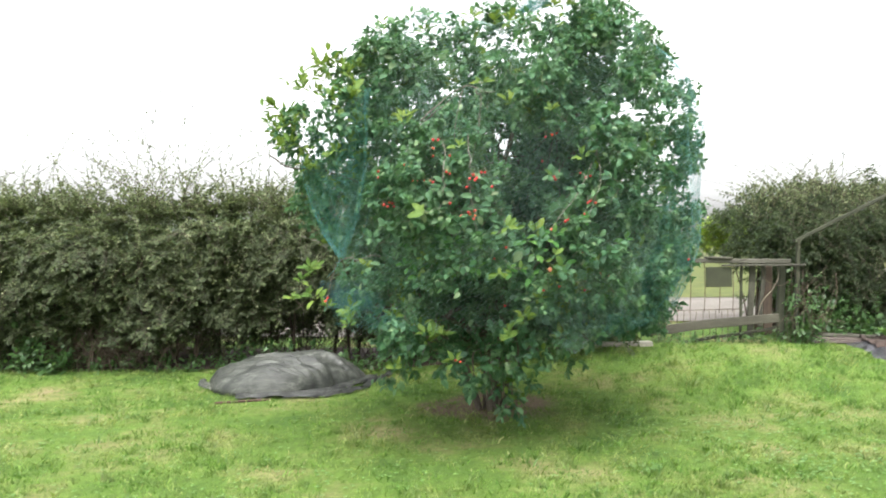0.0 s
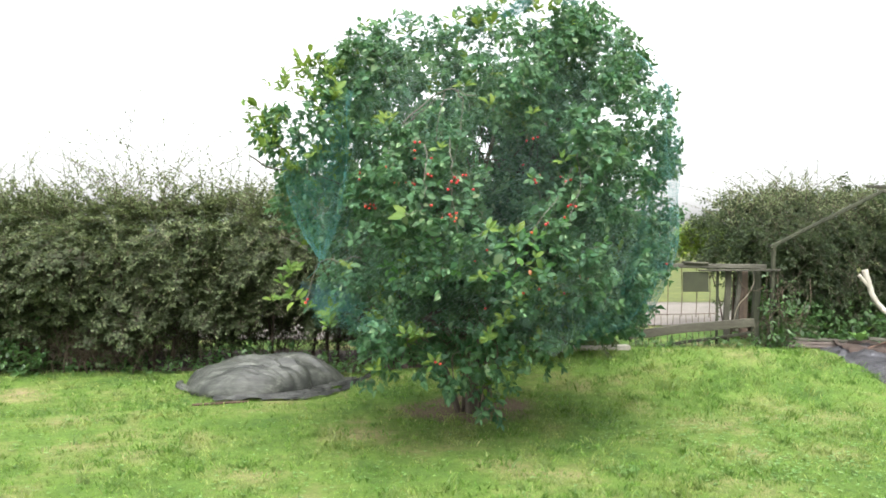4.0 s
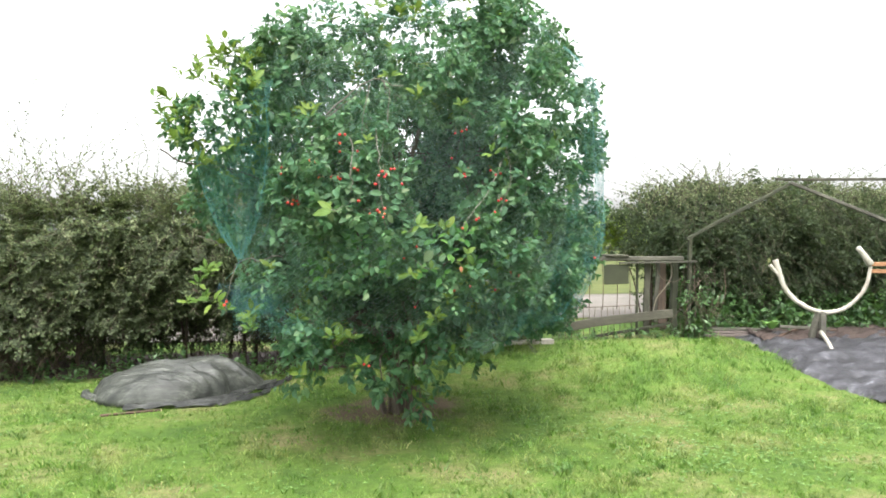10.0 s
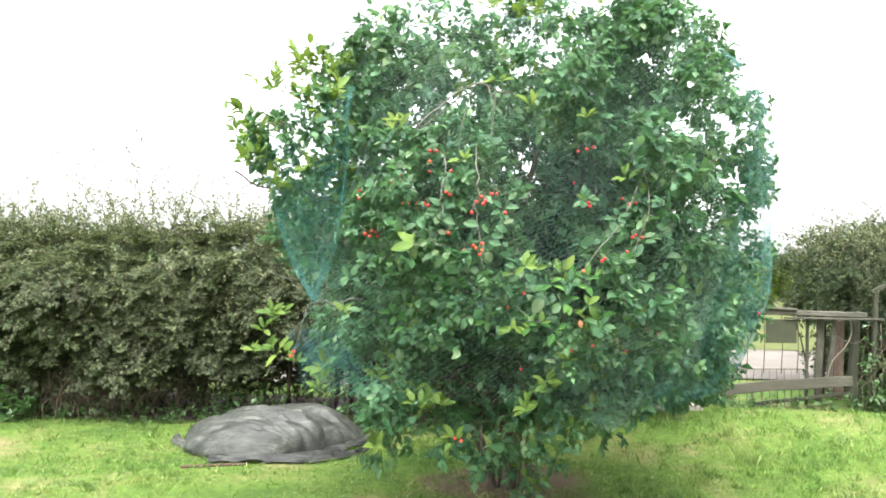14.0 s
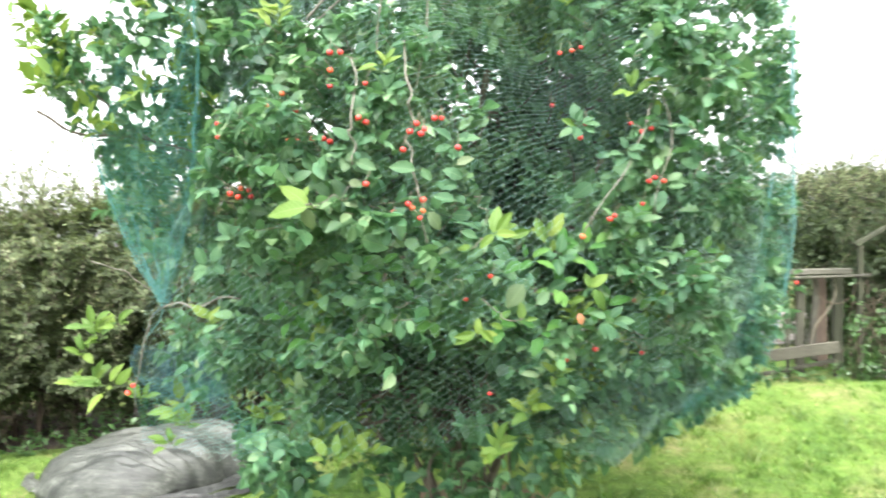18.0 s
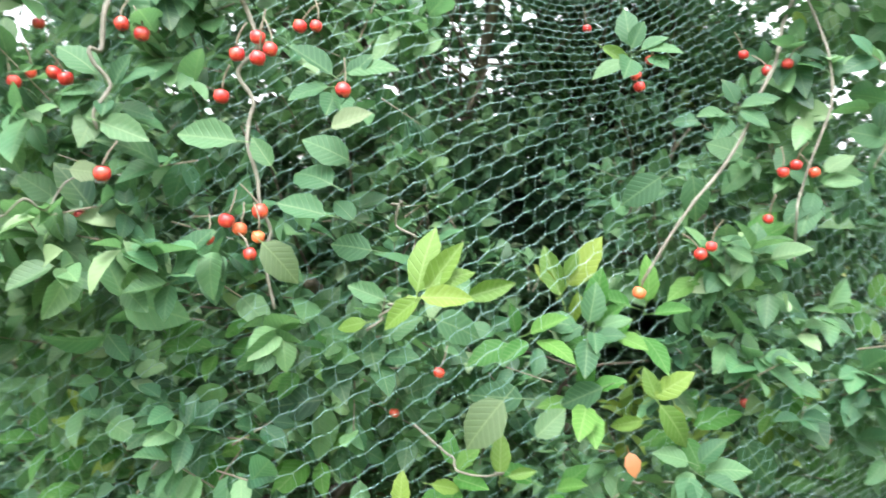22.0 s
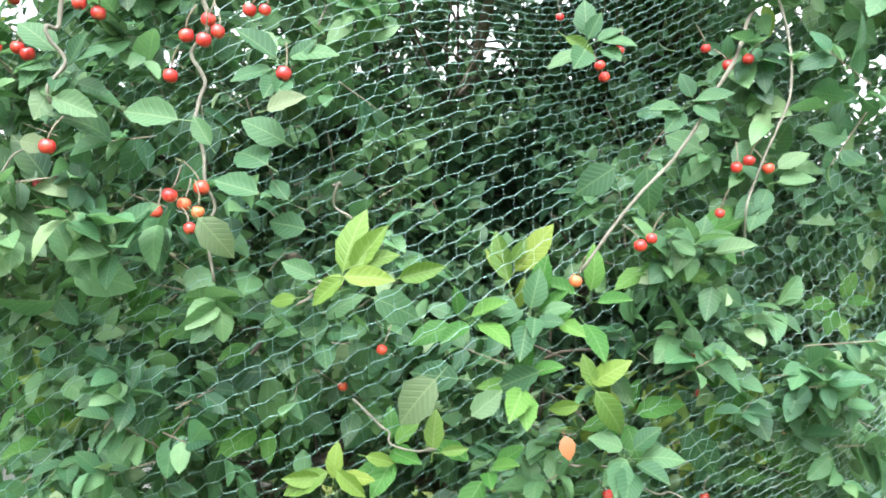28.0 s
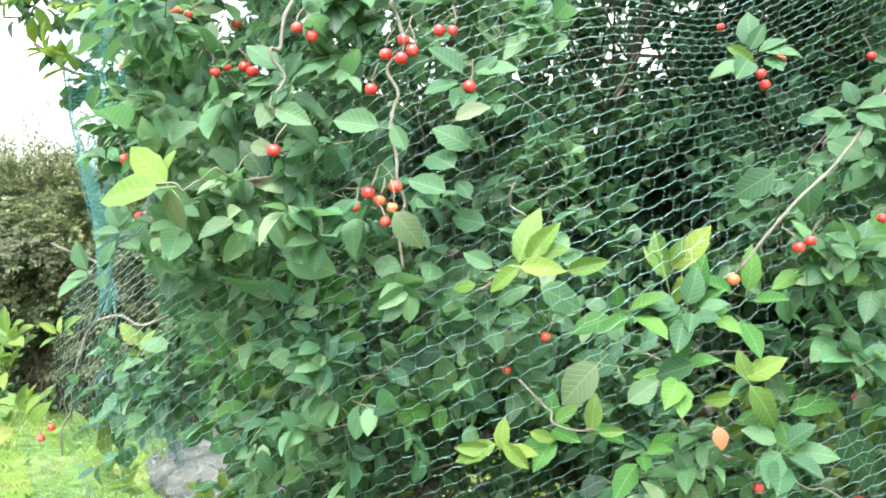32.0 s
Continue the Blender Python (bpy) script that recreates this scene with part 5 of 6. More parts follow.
for at, size in (((0.656, 4.905, 1.33), 0.036), ((1.12, 5.36, 1.26), 0.04), ((1.35, 5.75, 1.12), 0.045), ((1.05, 5.3, 1.3), 0.04)):
    place_leaf(DEAD, at, (0.3, -0.3, -1), (0.2, -1, 0.2), size, "withered orange-brown leaf")


def fruit_mesh(seed):
    """A small crab apple with a dimple at the stalk and a dried calyx, hanging from its stalk at the origin."""
    r = 0.0092 * (1 + 0.1 * seed)
    rows, sides = 7, 10
    v, f = [], []
    for i in range(rows + 1):
        a = math.pi * i / rows
        rr = r * math.sin(a) * (1 + 0.05 * math.cos(2 * a))
        z = r * math.cos(a) * 0.95 - (0.25 * r * math.exp(-((a / 0.5) ** 2))) + (0.15 * r * math.exp(-(((math.pi - a) / 0.4) ** 2)))
        v += [(rr * math.cos(k * 2 * math.pi / sides), rr * math.sin(k * 2 * math.pi / sides), z) for k in range(sides)]
    for i in range(rows):
        for k in range(sides):
            a, b = i * sides + k, i * sides + (k + 1) % sides
            f += [(a, a + sides, b + sides), (a, b + sides, b)]
    me = mesh_np("crab_apple", np.array(v), np.array(f), smooth=True)
    me.materials.append(M_FRUIT)
    return me


def stalk_mesh():
    me = mesh_np("stalk", *tube([(0, 0, 0.008), (0.004, 0.003, 0.022), (0.01, 0.012, 0.036)], 0.0012, 0.001, 5, 3), smooth=True)
    me.materials.append(M_TWIG)
    return me


APPLES, STALK = [fruit_mesh(s) for s in (-1.0, 0.3, 1.0)], stalk_mesh()
FRUIT_A = [(-0.23, 4.79, 1.95), (-0.2, 4.78, 1.94), (-0.4, 4.9, 1.92), (-0.4, 4.89, 1.88), (-0.11, 4.75, 1.85), (-0.08, 4.75, 1.85), (-0.18, 4.78, 1.85), (0.02, 4.72, 1.9), (0.14, 4.72, 1.81), (0.16, 4.72, 1.86), (0.18, 4.74, 1.885), (0.2, 4.72, 1.865), (0.19, 4.7, 1.85), (0.23, 4.75, 1.9), (0.25, 4.75, 1.9), (0.29, 4.7, 1.81), (0.04, 4.62, 1.71), (-0.36, 4.85, 1.71), (-0.335, 4.84, 1.70), (-0.35, 4.88, 1.61), (0.15, 4.7, 1.66), (0.19, 4.7, 1.67), (0.19, 4.69, 1.64), (0.18, 4.69, 1.62), (0.16, 4.72, 1.65), (0.11, 4.75, 1.64), (-0.05, 4.75, 1.67), (0.39, 4.88, 1.45)]
FRUIT_B = [(0.32, 4.95, 1.38), (0.66, 4.84, 1.56), (0.71, 5.08, 1.9), (0.72, 5.1, 1.885), (0.65, 5.2, 2.01), (-0.75, 5.15, 1.12), (0.75, 4.87, 1.61), (0.765, 4.87, 1.62), (0.91, 4.99, 1.73), (0.925, 4.98, 1.74), (0.96, 5.0, 1.73), (0.89, 5.0, 1.66), (0.9, 5.02, 1.89), (0.93, 5.02, 1.9), (0.87, 5.04, 1.92), (0.75, 5.15, 1.94), (0.91, 5.2, 1.41), (0.92, 5.2, 1.34), (0.98, 5.2, 1.4), (0.92, 5.15, 1.17), (0.74, 5.05, 1.2)]
FRUIT_C = [(-0.06, 4.8, 2.1), (-0.03, 4.8, 2.1), (-0.06, 4.8, 2.05), (-0.06, 4.78, 2.0), (0.04, 4.75, 2.0), (-0.21, 4.82, 1.95), (-0.2, 4.82, 1.99), (0.04, 4.73, 1.89), (0.7, 5.1, 2.17), (0.73, 5.1, 2.18), (-0.76, 5.13, 1.10), (0.39, 5.0, 1.08), (0.63, 4.98, 1.18), (-0.16, 4.8, 1.85), (-0.06, 4.74, 1.84), (0.65, 5.05, 2.15), (0.11, 5.05, 0.72), (0.08, 5.05, 0.73), (1.81, 5.85, 1.35), (0.42, 5.05, 2.42), (-0.17, 4.88, 1.95), (-0.31, 4.87, 1.72), (-0.33, 4.85, 1.725), (-0.30, 4.85, 1.70)]
for at in (*FRUIT_A, *FRUIT_B, *FRUIT_C):
    a = new("crab_apple", APPLES[int(rng.integers(3))])
    a.parent = tree
    a.matrix_parent_inverse = Matrix.Translation(-Vector(TREE))
    a.matrix_basis = pose(*at, rng.uniform(-25, 25), rng.uniform(-25, 25), rng.uniform(0, 360))
    s = new("stalk", STALK)
    s.parent = a


# ---- the bird net over the tree ----
HEART = np.array([0.6, 6.6, 1.7])
NETTED = np.delete(LOBES, 0, axis=0)


def net_reach(u, v):
    """How far the crown reaches from its heart, by bearing and height angle, drawn taut over the hollows."""
    d = np.stack([np.sin(u) * np.cos(v), -np.cos(u) * np.cos(v), np.sin(v)], -1)
    best = np.full(u.shape, 0.9)
    for lobe in NETTED:
        q, o = d / lobe[3:], (HEART - lobe[:3]) / lobe[3:]
        a, b, c = (q * q).sum(-1), (q * o).sum(-1), (o * o).sum() - 1.0
        disc = b * b - a * c
        best = np.maximum(best, np.where(disc > 0, (-b + np.sqrt(np.maximum(disc, 0))) / a, 0))
    return best


US, VS = np.linspace(-2.1, 2.1, 169), np.linspace(-0.85, 1.35, 89)
gu, gv = np.meshgrid(US, VS)
reach = net_reach(gu, gv)
for k in (5, 3):
    pad = np.pad(reach, k, mode="edge")
    reach = np.max([pad[i:i + reach.shape[0], j:j + reach.shape[1]] for i in range(2 * k + 1) for j in range(2 * k + 1) if (i - k) ** 2 + (j - k) ** 2 <= k * k], axis=0)
    for _ in range(16):
        pad = np.pad(reach, 1, mode="edge")
        reach = (pad[:-2, 1:-1] + pad[2:, 1:-1] + pad[1:-1, :-2] + pad[1:-1, 2:] + 2 * reach) / 6
reach = reach - 0.13 + 0.10 * step01((gu - 0.35) / 0.3) + 0.075 * step01((-0.03 - gv) / 0.14) * (1 - step01((gu - 0.35) / 0.3))
for _ in range(4):
    at = HEART + reach[..., None] * np.stack([np.sin(gu) * np.cos(gv), -np.cos(gu) * np.cos(gv), np.sin(gv)], -1)
    held = right_limit(at[..., 1], at[..., 2])
    over = at[..., 0] > held
    reach = np.where(over & (at[..., 0] > HEART[0] + 0.3), reach * (0.3 + 0.7 * (held - HEART[0]) / np.maximum(at[..., 0] - HEART[0], 0.2)), reach)


def net_point(u, v, lift=0.0):
    fu = np.clip((u - US[0]) / (US[1] - US[0]), 0, len(US) - 1.001)
    fv = np.clip((v - VS[0]) / (VS[1] - VS[0]), 0, len(VS) - 1.001)
    i, j = fu.astype(int), fv.astype(int)
    a, b = fu - i, fv - j
    r = (reach[j, i] * (1 - a) + reach[j, i + 1] * a) * (1 - b) + (reach[j + 1, i] * (1 - a) + reach[j + 1, i + 1] * a) * b
    r = r + 0.012 * wave(u, v, 4, 6.0) + lift
    return HEART + r[..., None] * np.stack([np.sin(u) * np.cos(v), -np.cos(u) * np.cos(v), np.sin(v)], -1)


def hem(x):
    """The height of the net's lower edge."""
    return 0.92 - 0.30 * step01((x - 0.3) / 0.9) + 0.05 * wave(x, x, 3, 3.0)


def side_edge(z):
    """Where the net ends at the side of the left-hand limb."""
    return np.interp(z, [0.9, 1.3, 1.45, 1.67, 1.9, 2.3], [-0.70, -0.70, -0.66, -0.80, -0.94, -0.72])


def knotted(u0, u1, v0, v1, du, dv, tilt, inside, radius, lift=0.0):
    """The twine of a net: wavy strands side by side, each knotted to its neighbours in turn."""
    nu, nv = int((u1 - u0) / du), int((v1 - v0) / dv)
    j, i = np.meshgrid(np.arange(nu), np.arange(nv))
    u = u0 + j * du
    v = v0 + i * dv + np.where((i + j) % 2 == 0, 0.085, -0.085) * dv + tilt * u
    p = net_point(u + 0.05 * wave(u, v, 7, 2.2) + 0.075 * (v - 0.2), v + 0.045 * wave(u, v, 1, 2.0), lift)
    ok = inside(p)
    along = ok[:, :-1] & ok[:, 1:]
    tied = ok[:-1] & ok[1:] & ((i + j) % 2 == 0)[:-1]
    strands = prisms(p[:, :-1][along], p[:, 1:][along], radius, radius)
    ties = prisms(p[:-1][tied], p[1:][tied], radius * 0.5, radius * 0.5)
    return gather(strands, ties)


net = thing("bird_net", (0.5, 4.9, 0.9), "teal green plastic bird netting draped over the tree", "net")
seam = lambda p: 1.42 + 0.08 * wave(p[..., 2], p[..., 1], 2, 4.0)
MESH = (-1.6, 1.75, -1.4, 1.5, 0.0074, 0.0138, 0.52)
part("netting", mesh_np("netting", *knotted(*MESH, lambda p: (p[..., 0] < seam(p)) & (p[..., 2] > hem(p[..., 0])) & (p[..., 1] < 6.35) & ((p[..., 0] > side_edge(p[..., 2])) | (p[..., 2] > 2.3)), 0.00041)), M_NET_PALE, net, kind="stuff")
part("side_netting", mesh_np("side_netting", *knotted(*MESH, lambda p: (p[..., 2] > hem(p[..., 0])) & (p[..., 1] < 6.6) & (p[..., 0] > seam(p) - 0.02), 0.00038)), M_NET, net, "teal netting over the side of the crown", kind="stuff")


def drape(points, across, folds, count, radius=0.0007):
    """Netting gathered into a hanging bunch: many wavy threads side by side, tied across."""
    c = smooth_path(points, 10)
    n = len(c)
    t = unit(np.gradient(c, axis=0))
    a, b = [], []
    prev = None
    for k in range(count):
        s = k / (count - 1) - 0.5
        ang = s * folds * 2 * np.pi
        off = np.array([s * across, 0.03 * math.sin(ang), 0])
        wig = rng.normal(0, 0.006, (n, 3))
        line = c + off + wig * (1 + 0.5 * t)
        a.append(line[:-1])
        b.append(line[1:])
        if prev is not None:
            a.append(prev[:-1])
            b.append(line[1:])
        prev = line
    return prisms(np.concatenate(a), np.concatenate(b), radius, radius)


def net_panel(front, back, ripple=0.02, cell=0.0065, radius=0.0006, seed=0.0):
    """A piece of netting hung between two lines, rippled in folds."""
    a, b = smooth_path(front, 24), smooth_path(back, 24)
    along = np.linalg.norm(np.diff(a, axis=0), axis=1).sum()
    n, m = max(int(along / cell), 4), max(int(np.linalg.norm(a - b, axis=1).mean() / cell), 4)
    q = np.linspace(0, len(a) - 1.001, n)
    k, f = q.astype(int), (q % 1)[:, None]
    a, b = a[k] * (1 - f) + a[k + 1] * f, b[k] * (1 - f) + b[k + 1] * f
    w = np.linspace(0, 1, m)
    p = a[:, None] * (1 - w)[None, :, None] + b[:, None] * w[None, :, None]
    side = unit(np.cross(b[0] - a[0], a[-1] - a[0]))
    gi, gw = np.meshgrid(np.arange(n) * cell, w * m * cell, indexing="ij")
    p = p + side * (ripple * (np.sin(gw * 42 + 3 * wave(gi, gi, seed, 3.0)) + 0.6 * wave(gi, gw, seed + 1, 9.0)))[..., None]
    p = p + rng.normal(0, cell * 0.12, p.shape)
    flat = lambda r: r.reshape(-1, 3)
    return gather(prisms(flat(p[:-1]), flat(p[1:]), radius, radius), prisms(flat(p[:, :-1]), flat(p[:, 1:]), radius, radius))


FOLD_FRONT = [(-0.46, 5.00, 2.45), (-0.48, 5.00, 2.1), (-0.50, 5.02, 1.8), (-0.58, 5.10, 1.55), (-0.66, 5.20, 1.38)]
FOLD_BACK = [(-0.98, 5.42, 2.2), (-0.96, 5.40, 2.0), (-0.93, 5.40, 1.85), (-0.83, 5.38, 1.58), (-0.71, 5.30, 1.40)]
part("gathered_fold", mesh_np("gathered_fold", *gather(
    net_panel(FOLD_FRONT, FOLD_BACK, 0.012, 0.0125, 0.00045, 1.0),
    net_panel(FOLD_FRONT, [(x - 0.025, y + 0.05, z) for x, y, z in FOLD_FRONT], 0.012, 0.006, 0.0005, 5.0),
    net_panel(FOLD_BACK[1:], [(x + 0.03, y - 0.03, z) for x, y, z in FOLD_BACK[1:]], 0.008, 0.007, 0.0005, 3.0))), M_NET, net, "bunched teal netting hanging in folds")
part("edge_cord", mesh_np("edge_cord", *tube(FOLD_BACK[1:] + [(-0.70, 5.3, 1.33), (-0.79, 5.4, 1.24)], 0.002, 0.002, 6, 6), smooth=True), M_NET, net, "teal cord along the net edge")
part("blue_fold", mesh_np("blue_fold", *gather(
    net_panel([(-0.50, 5.28, 1.22), (-0.49, 5.28, 1.12), (-0.46, 5.28, 1.02)], [(-0.84, 5.42, 1.22), (-0.84, 5.44, 1.12), (-0.78, 5.44, 1.03)], 0.02, 0.006, 0.0006, 2.0),
    net_panel([(-0.52, 5.31, 1.20), (-0.50, 5.31, 1.04)], [(-0.80, 5.45, 1.20), (-0.76, 5.47, 1.04)], 0.025, 0.006, 0.0006, 7.0))), M_NET_BLUE, net, "dark blue bunch of netting")
part("gathered_hem", mesh_np("gathered_hem", *gather(
    knotted(0.15, 1.3, -1.25, 0.1, 0.0075, 0.0115, 0.28, lambda p: (p[..., 0] > 1.05 + 0.1 * wave(p[..., 2], p[..., 1], 2, 6.0)) & (p[..., 2] < 0.98 + 0.09 * wave(p[..., 0], p[..., 0], 4, 5.0)) & (p[..., 2] > 0.62), 0.00055, 0.03),
    knotted(-1.2, -0.2, -1.2, 0.1, 0.0046, 0.0062, 0.28, lambda p: (p[..., 0] > -0.70) & (p[..., 0] < -0.30 + 0.08 * wave(p[..., 2], p[..., 2], 2, 5.0)) & (p[..., 2] < 1.18) & (p[..., 2] > 0.95), 0.00045, 0.09))), M_NET, net, "bunched lower edge of the netting")
part("edge_fold", mesh_np("edge_fold", *knotted(0.9, 1.75, -1.2, 0.9, 0.0088, 0.0165, 0.28, lambda p: (p[..., 0] > right_limit(p[..., 1], p[..., 2]) - 0.10 + 0.05 * wave(p[..., 2], p[..., 2], 5, 4.0)) & (p[..., 1] < 6.9) & (p[..., 2] < 2.9) & (p[..., 2] > 0.7), 0.00045, 0.0)), M_NET, net, "teal netting bunched along the side")
part("loose_loop", mesh_np("loose_loop", *tube([(1.66, 6.38, 1.26), (1.70, 6.36, 1.30), (1.75, 6.37, 1.26), (1.76, 6.38, 1.18), (1.72, 6.38, 1.13), (1.67, 6.38, 1.18), (1.70, 6.36, 1.24)], 0.004, 0.003, 6, 6), smooth=True), M_NET, net, "loose loop of teal twine")
part("top_fold", mesh_np("top_fold", *gather(
    drape([(0.58, 5.70, 3.12), (0.76, 5.68, 3.26), (0.92, 5.68, 3.34), (1.06, 5.70, 3.22)], 0.14, 4, 44))), M_NET, net, "blue-green netting bunched at the crown")
part("hem_cord", mesh_np("hem_cord", *tube([(-0.30, 4.97, 2.08), (-0.38, 4.98, 2.0), (-0.42, 4.99, 1.88), (-0.46, 5.0, 1.7), (-0.52, 5.04, 1.5), (-0.62, 5.14, 1.4), (-0.70, 5.2, 1.34)], 0.0016, 0.0016, 6, 6), smooth=True), M_NET_BLUE, net, "dark cord along the net edge")


# ---- tarpaulin heap and the bar before it ----
def tarp_mesh():
    """Cloth over a low heap: a flat crown, sharp creases that run down to the right, and a ruffled hem."""
    n, k = 84, 240
    # how far the heap reaches from its middle, by bearing
    bearing = np.array([0, 0.35, 0.8, 1.57, 2.4, 2.8, 3.3, 4.2, 4.5, 4.98, 5.25, 5.85, 6.283])
    spread_out = np.array([0.72, 0.86, 0.86, 0.86, 0.86, 0.86, 0.74, 0.68, 0.65, 0.63, 0.61, 0.60, 0.72])
    v, f = [], []
    pick = random.Random(5)
    folds = [(pick.uniform(-0.7, 0.8), pick.uniform(-0.85, 0.5), pick.gauss(-0.4, 0.12), pick.choice((1, -1, -1)) * pick.uniform(0.03, 0.08), pick.uniform(0.03, 0.07), pick.uniform(0.25, 0.7)) for _ in range(30)]
    folds += [(0.30, -0.45, -0.3, -0.13, 0.05, 0.32), (-0.55, -0.55, 0.5, -0.08, 0.04, 0.3), (0.1, -0.72, -0.15, -0.12, 0.04, 0.5)]
    for i in range(n + 1):
        r = i / n
        for j in range(k if i else 1):
            th = j * 2 * math.pi / k
            a, b = r * math.cos(th), r * math.sin(th)
            ruffle = 1 + r**5 * 0.05 * noise.noise(Vector((math.cos(th) * 3, math.sin(th) * 3, 2.0))) + r**8 * 0.015 * noise.noise(Vector((math.cos(th) * 9, math.sin(th) * 9, 5.0)))
            wide = float(np.interp(th % (2 * math.pi), bearing, spread_out)) * ruffle
            x, y = -1.62 + wide * a, 8.12 + wide * b
            crown = float(np.interp(x, [-2.45, -2.3, -2.04, -1.68, -1.3, -1.18, -1.02, -0.94, -0.88, -0.8], [0.19, 0.21, 0.25, 0.30, 0.32, 0.31, 0.23, 0.2, 0.17, 0.13]))
            body = max(0.0, 1 - r**7.0) ** 0.7 * crown * (1 - 0.25 * max(0.0, b))
            # taut ridges that run down to the right, sharp at the top, and smaller crumples across them
            wa = a + 0.10 * noise.noise(Vector((a * 1.3, b * 1.3, 12.0)))
            wb = b + 0.12 * noise.noise(Vector((a * 1.5 + 4, b * 1.5, 17.0)))
            run, over = wa * 0.94 - wb * 0.34, wa * 0.34 + wb * 0.94
            crease = 0.02 * noise.noise(Vector((run * 0.8, over * 2.4, 1.0)))
            crease += 0.045 * (1 - abs(noise.noise(Vector((run * 0.6, over * 3.0, 2.0)))) * 2.0)
            crease += 0.034 * (1 - abs(noise.noise(Vector((run * 0.6 + 3, over * 7.5, 6.0)))) * 2.0)
            crease += 0.018 * (1 - abs(noise.noise(Vector((run * 1.1, over * 19.0, 9.0)))) * 2.0)
            crease += 0.006 * noise.noise(Vector((a * 14, b * 16, 4.0)))
            # lapped layers along the front hem
            crease += 0.03 * max(0.0, r - 0.55) * math.sin((r - 0.55) * 42 + 3 * noise.noise(Vector((a * 3, b * 3, 21.0)))) * (b < 0.1)
            for ca, cb, turn, h, w, ln in folds:
                along = (a - ca) * math.cos(turn) + (b - cb) * math.sin(turn)
                off = -(a - ca) * math.sin(turn) + (b - cb) * math.cos(turn) + 0.05 * math.sin(along * 6 + ca * 9)
                crease += 0.16 * h * math.exp(-abs(off) / w) * math.exp(-((along / ln) ** 4))
            crease = 0.13 * math.tanh((crease - 0.06) / 0.13)
            hem_fold = 0.02 * abs(noise.noise(Vector((math.cos(th) * 7, math.sin(th) * 7, r * 3)))) * max(0.0, r - 0.8) * 5
            v.append((x, y, float(lie(x, y)) + 0.012 + body + (crease - 0.02) * (1 - r**8) + hem_fold))
    for j in range(k):
        f.append((0, 1 + j, 1 + (j + 1) % k))
    for i in range(n - 1):
        for j in range(k):
            a, b = 1 + i * k + j, 1 + i * k + (j + 1) % k
            f += [(a, a + k, b + k), (a, b + k, b)]
    return mesh_np("tarpaulin", np.array(v), np.array(f), smooth=True)


def cloth_strip(points, wide, seed):
    """A loose flap of cloth lying in folds along a line."""
    c = smooth_path(points, 14)
    rows = 9
    v = []
    for i, p in enumerate(c):
        for k in range(rows):
            s = k / (rows - 1)
            w = wide * (0.7 + 0.5 * noise.noise(Vector((i * 0.13, seed, 0.0))))
            x, y = p[0] + 0.02 * noise.noise(Vector((i * 0.3, s * 3, seed))), p[1] + (s - 0.5) * w
            v.append((x, y, float(lie(x, y)) + 0.012 + 0.045 * abs(noise.noise(Vector((i * 0.07 + s, s * 5.3, seed + 3)))) + 0.03 * s))
    f = []
    for i in range(len(c) - 1):
        for k in range(rows - 1):
            a = i * rows + k
            f += [(a, a + rows, a + rows + 1), (a, a + rows + 1, a + 1)]
    return mesh_np("cloth_strip", np.array(v), np.array(f), smooth=True)


tarp = thing("tarpaulin", (-1.5, 7.93, 0), "crumpled grey tarpaulin over a low heap on the lawn", "tarpaulin")
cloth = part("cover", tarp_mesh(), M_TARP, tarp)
sol = cloth.modifiers.new("thickness", "SOLIDIFY")
sol.thickness = 0.006
# darker copy of the cloth: shade among the hem folds put into colour
M_TARP_SHADE = surface("shaded_tarpaulin_edge", [(0.36, (0.006, 0.007, 0.006)), (0.5, (0.022, 0.024, 0.021)), (0.68, (0.075, 0.078, 0.07))], 7, 0.55, 30, 0.5)
part("loose_edge", cloth_strip([(-1.95, 7.46, 0), (-1.72, 7.42, 0), (-1.45, 7.45, 0), (-1.2, 7.6, 0), (-0.95, 7.85, 0)], 0.12, 1.0), M_TARP_SHADE, tarp, "folded hem, its shade in a dark colour")
part("loose_corner", cloth_strip([(-2.50, 8.15, 0), (-2.38, 7.98, 0), (-2.25, 7.84, 0), (-2.12, 7.72, 0)], 0.2, 5.0), M_TARP, tarp)
part("loose_corner", cloth_strip([(-1.1, 7.95, 0), (-0.9, 8.1, 0), (-0.7, 8.4, 0)], 0.26, 8.0), M_TARP, tarp)
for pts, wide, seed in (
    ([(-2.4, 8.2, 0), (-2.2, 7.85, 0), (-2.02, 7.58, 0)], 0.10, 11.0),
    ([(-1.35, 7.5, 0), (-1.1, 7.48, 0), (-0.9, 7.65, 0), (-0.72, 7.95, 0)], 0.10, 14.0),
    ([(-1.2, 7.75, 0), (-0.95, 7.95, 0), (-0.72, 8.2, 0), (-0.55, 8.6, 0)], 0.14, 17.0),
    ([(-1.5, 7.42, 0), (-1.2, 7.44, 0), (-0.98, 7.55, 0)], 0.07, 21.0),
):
    part("loose_fold", cloth_strip(pts, wide, seed), M_TARP_SHADE, tarp, "loose fold, its shade in a dark colour")
bar = part("iron_bar", mesh_np("iron_bar", *tube([(-2.08, 7.22, 0.006), (-1.85, 7.29, 0.010), (-1.60, 7.37, 0.008)], 0.012, 0.012, 8, 4), smooth=True), M_RUST, None)
tagged(bar, "rusty brown iron bar lying in the grass", "bar")


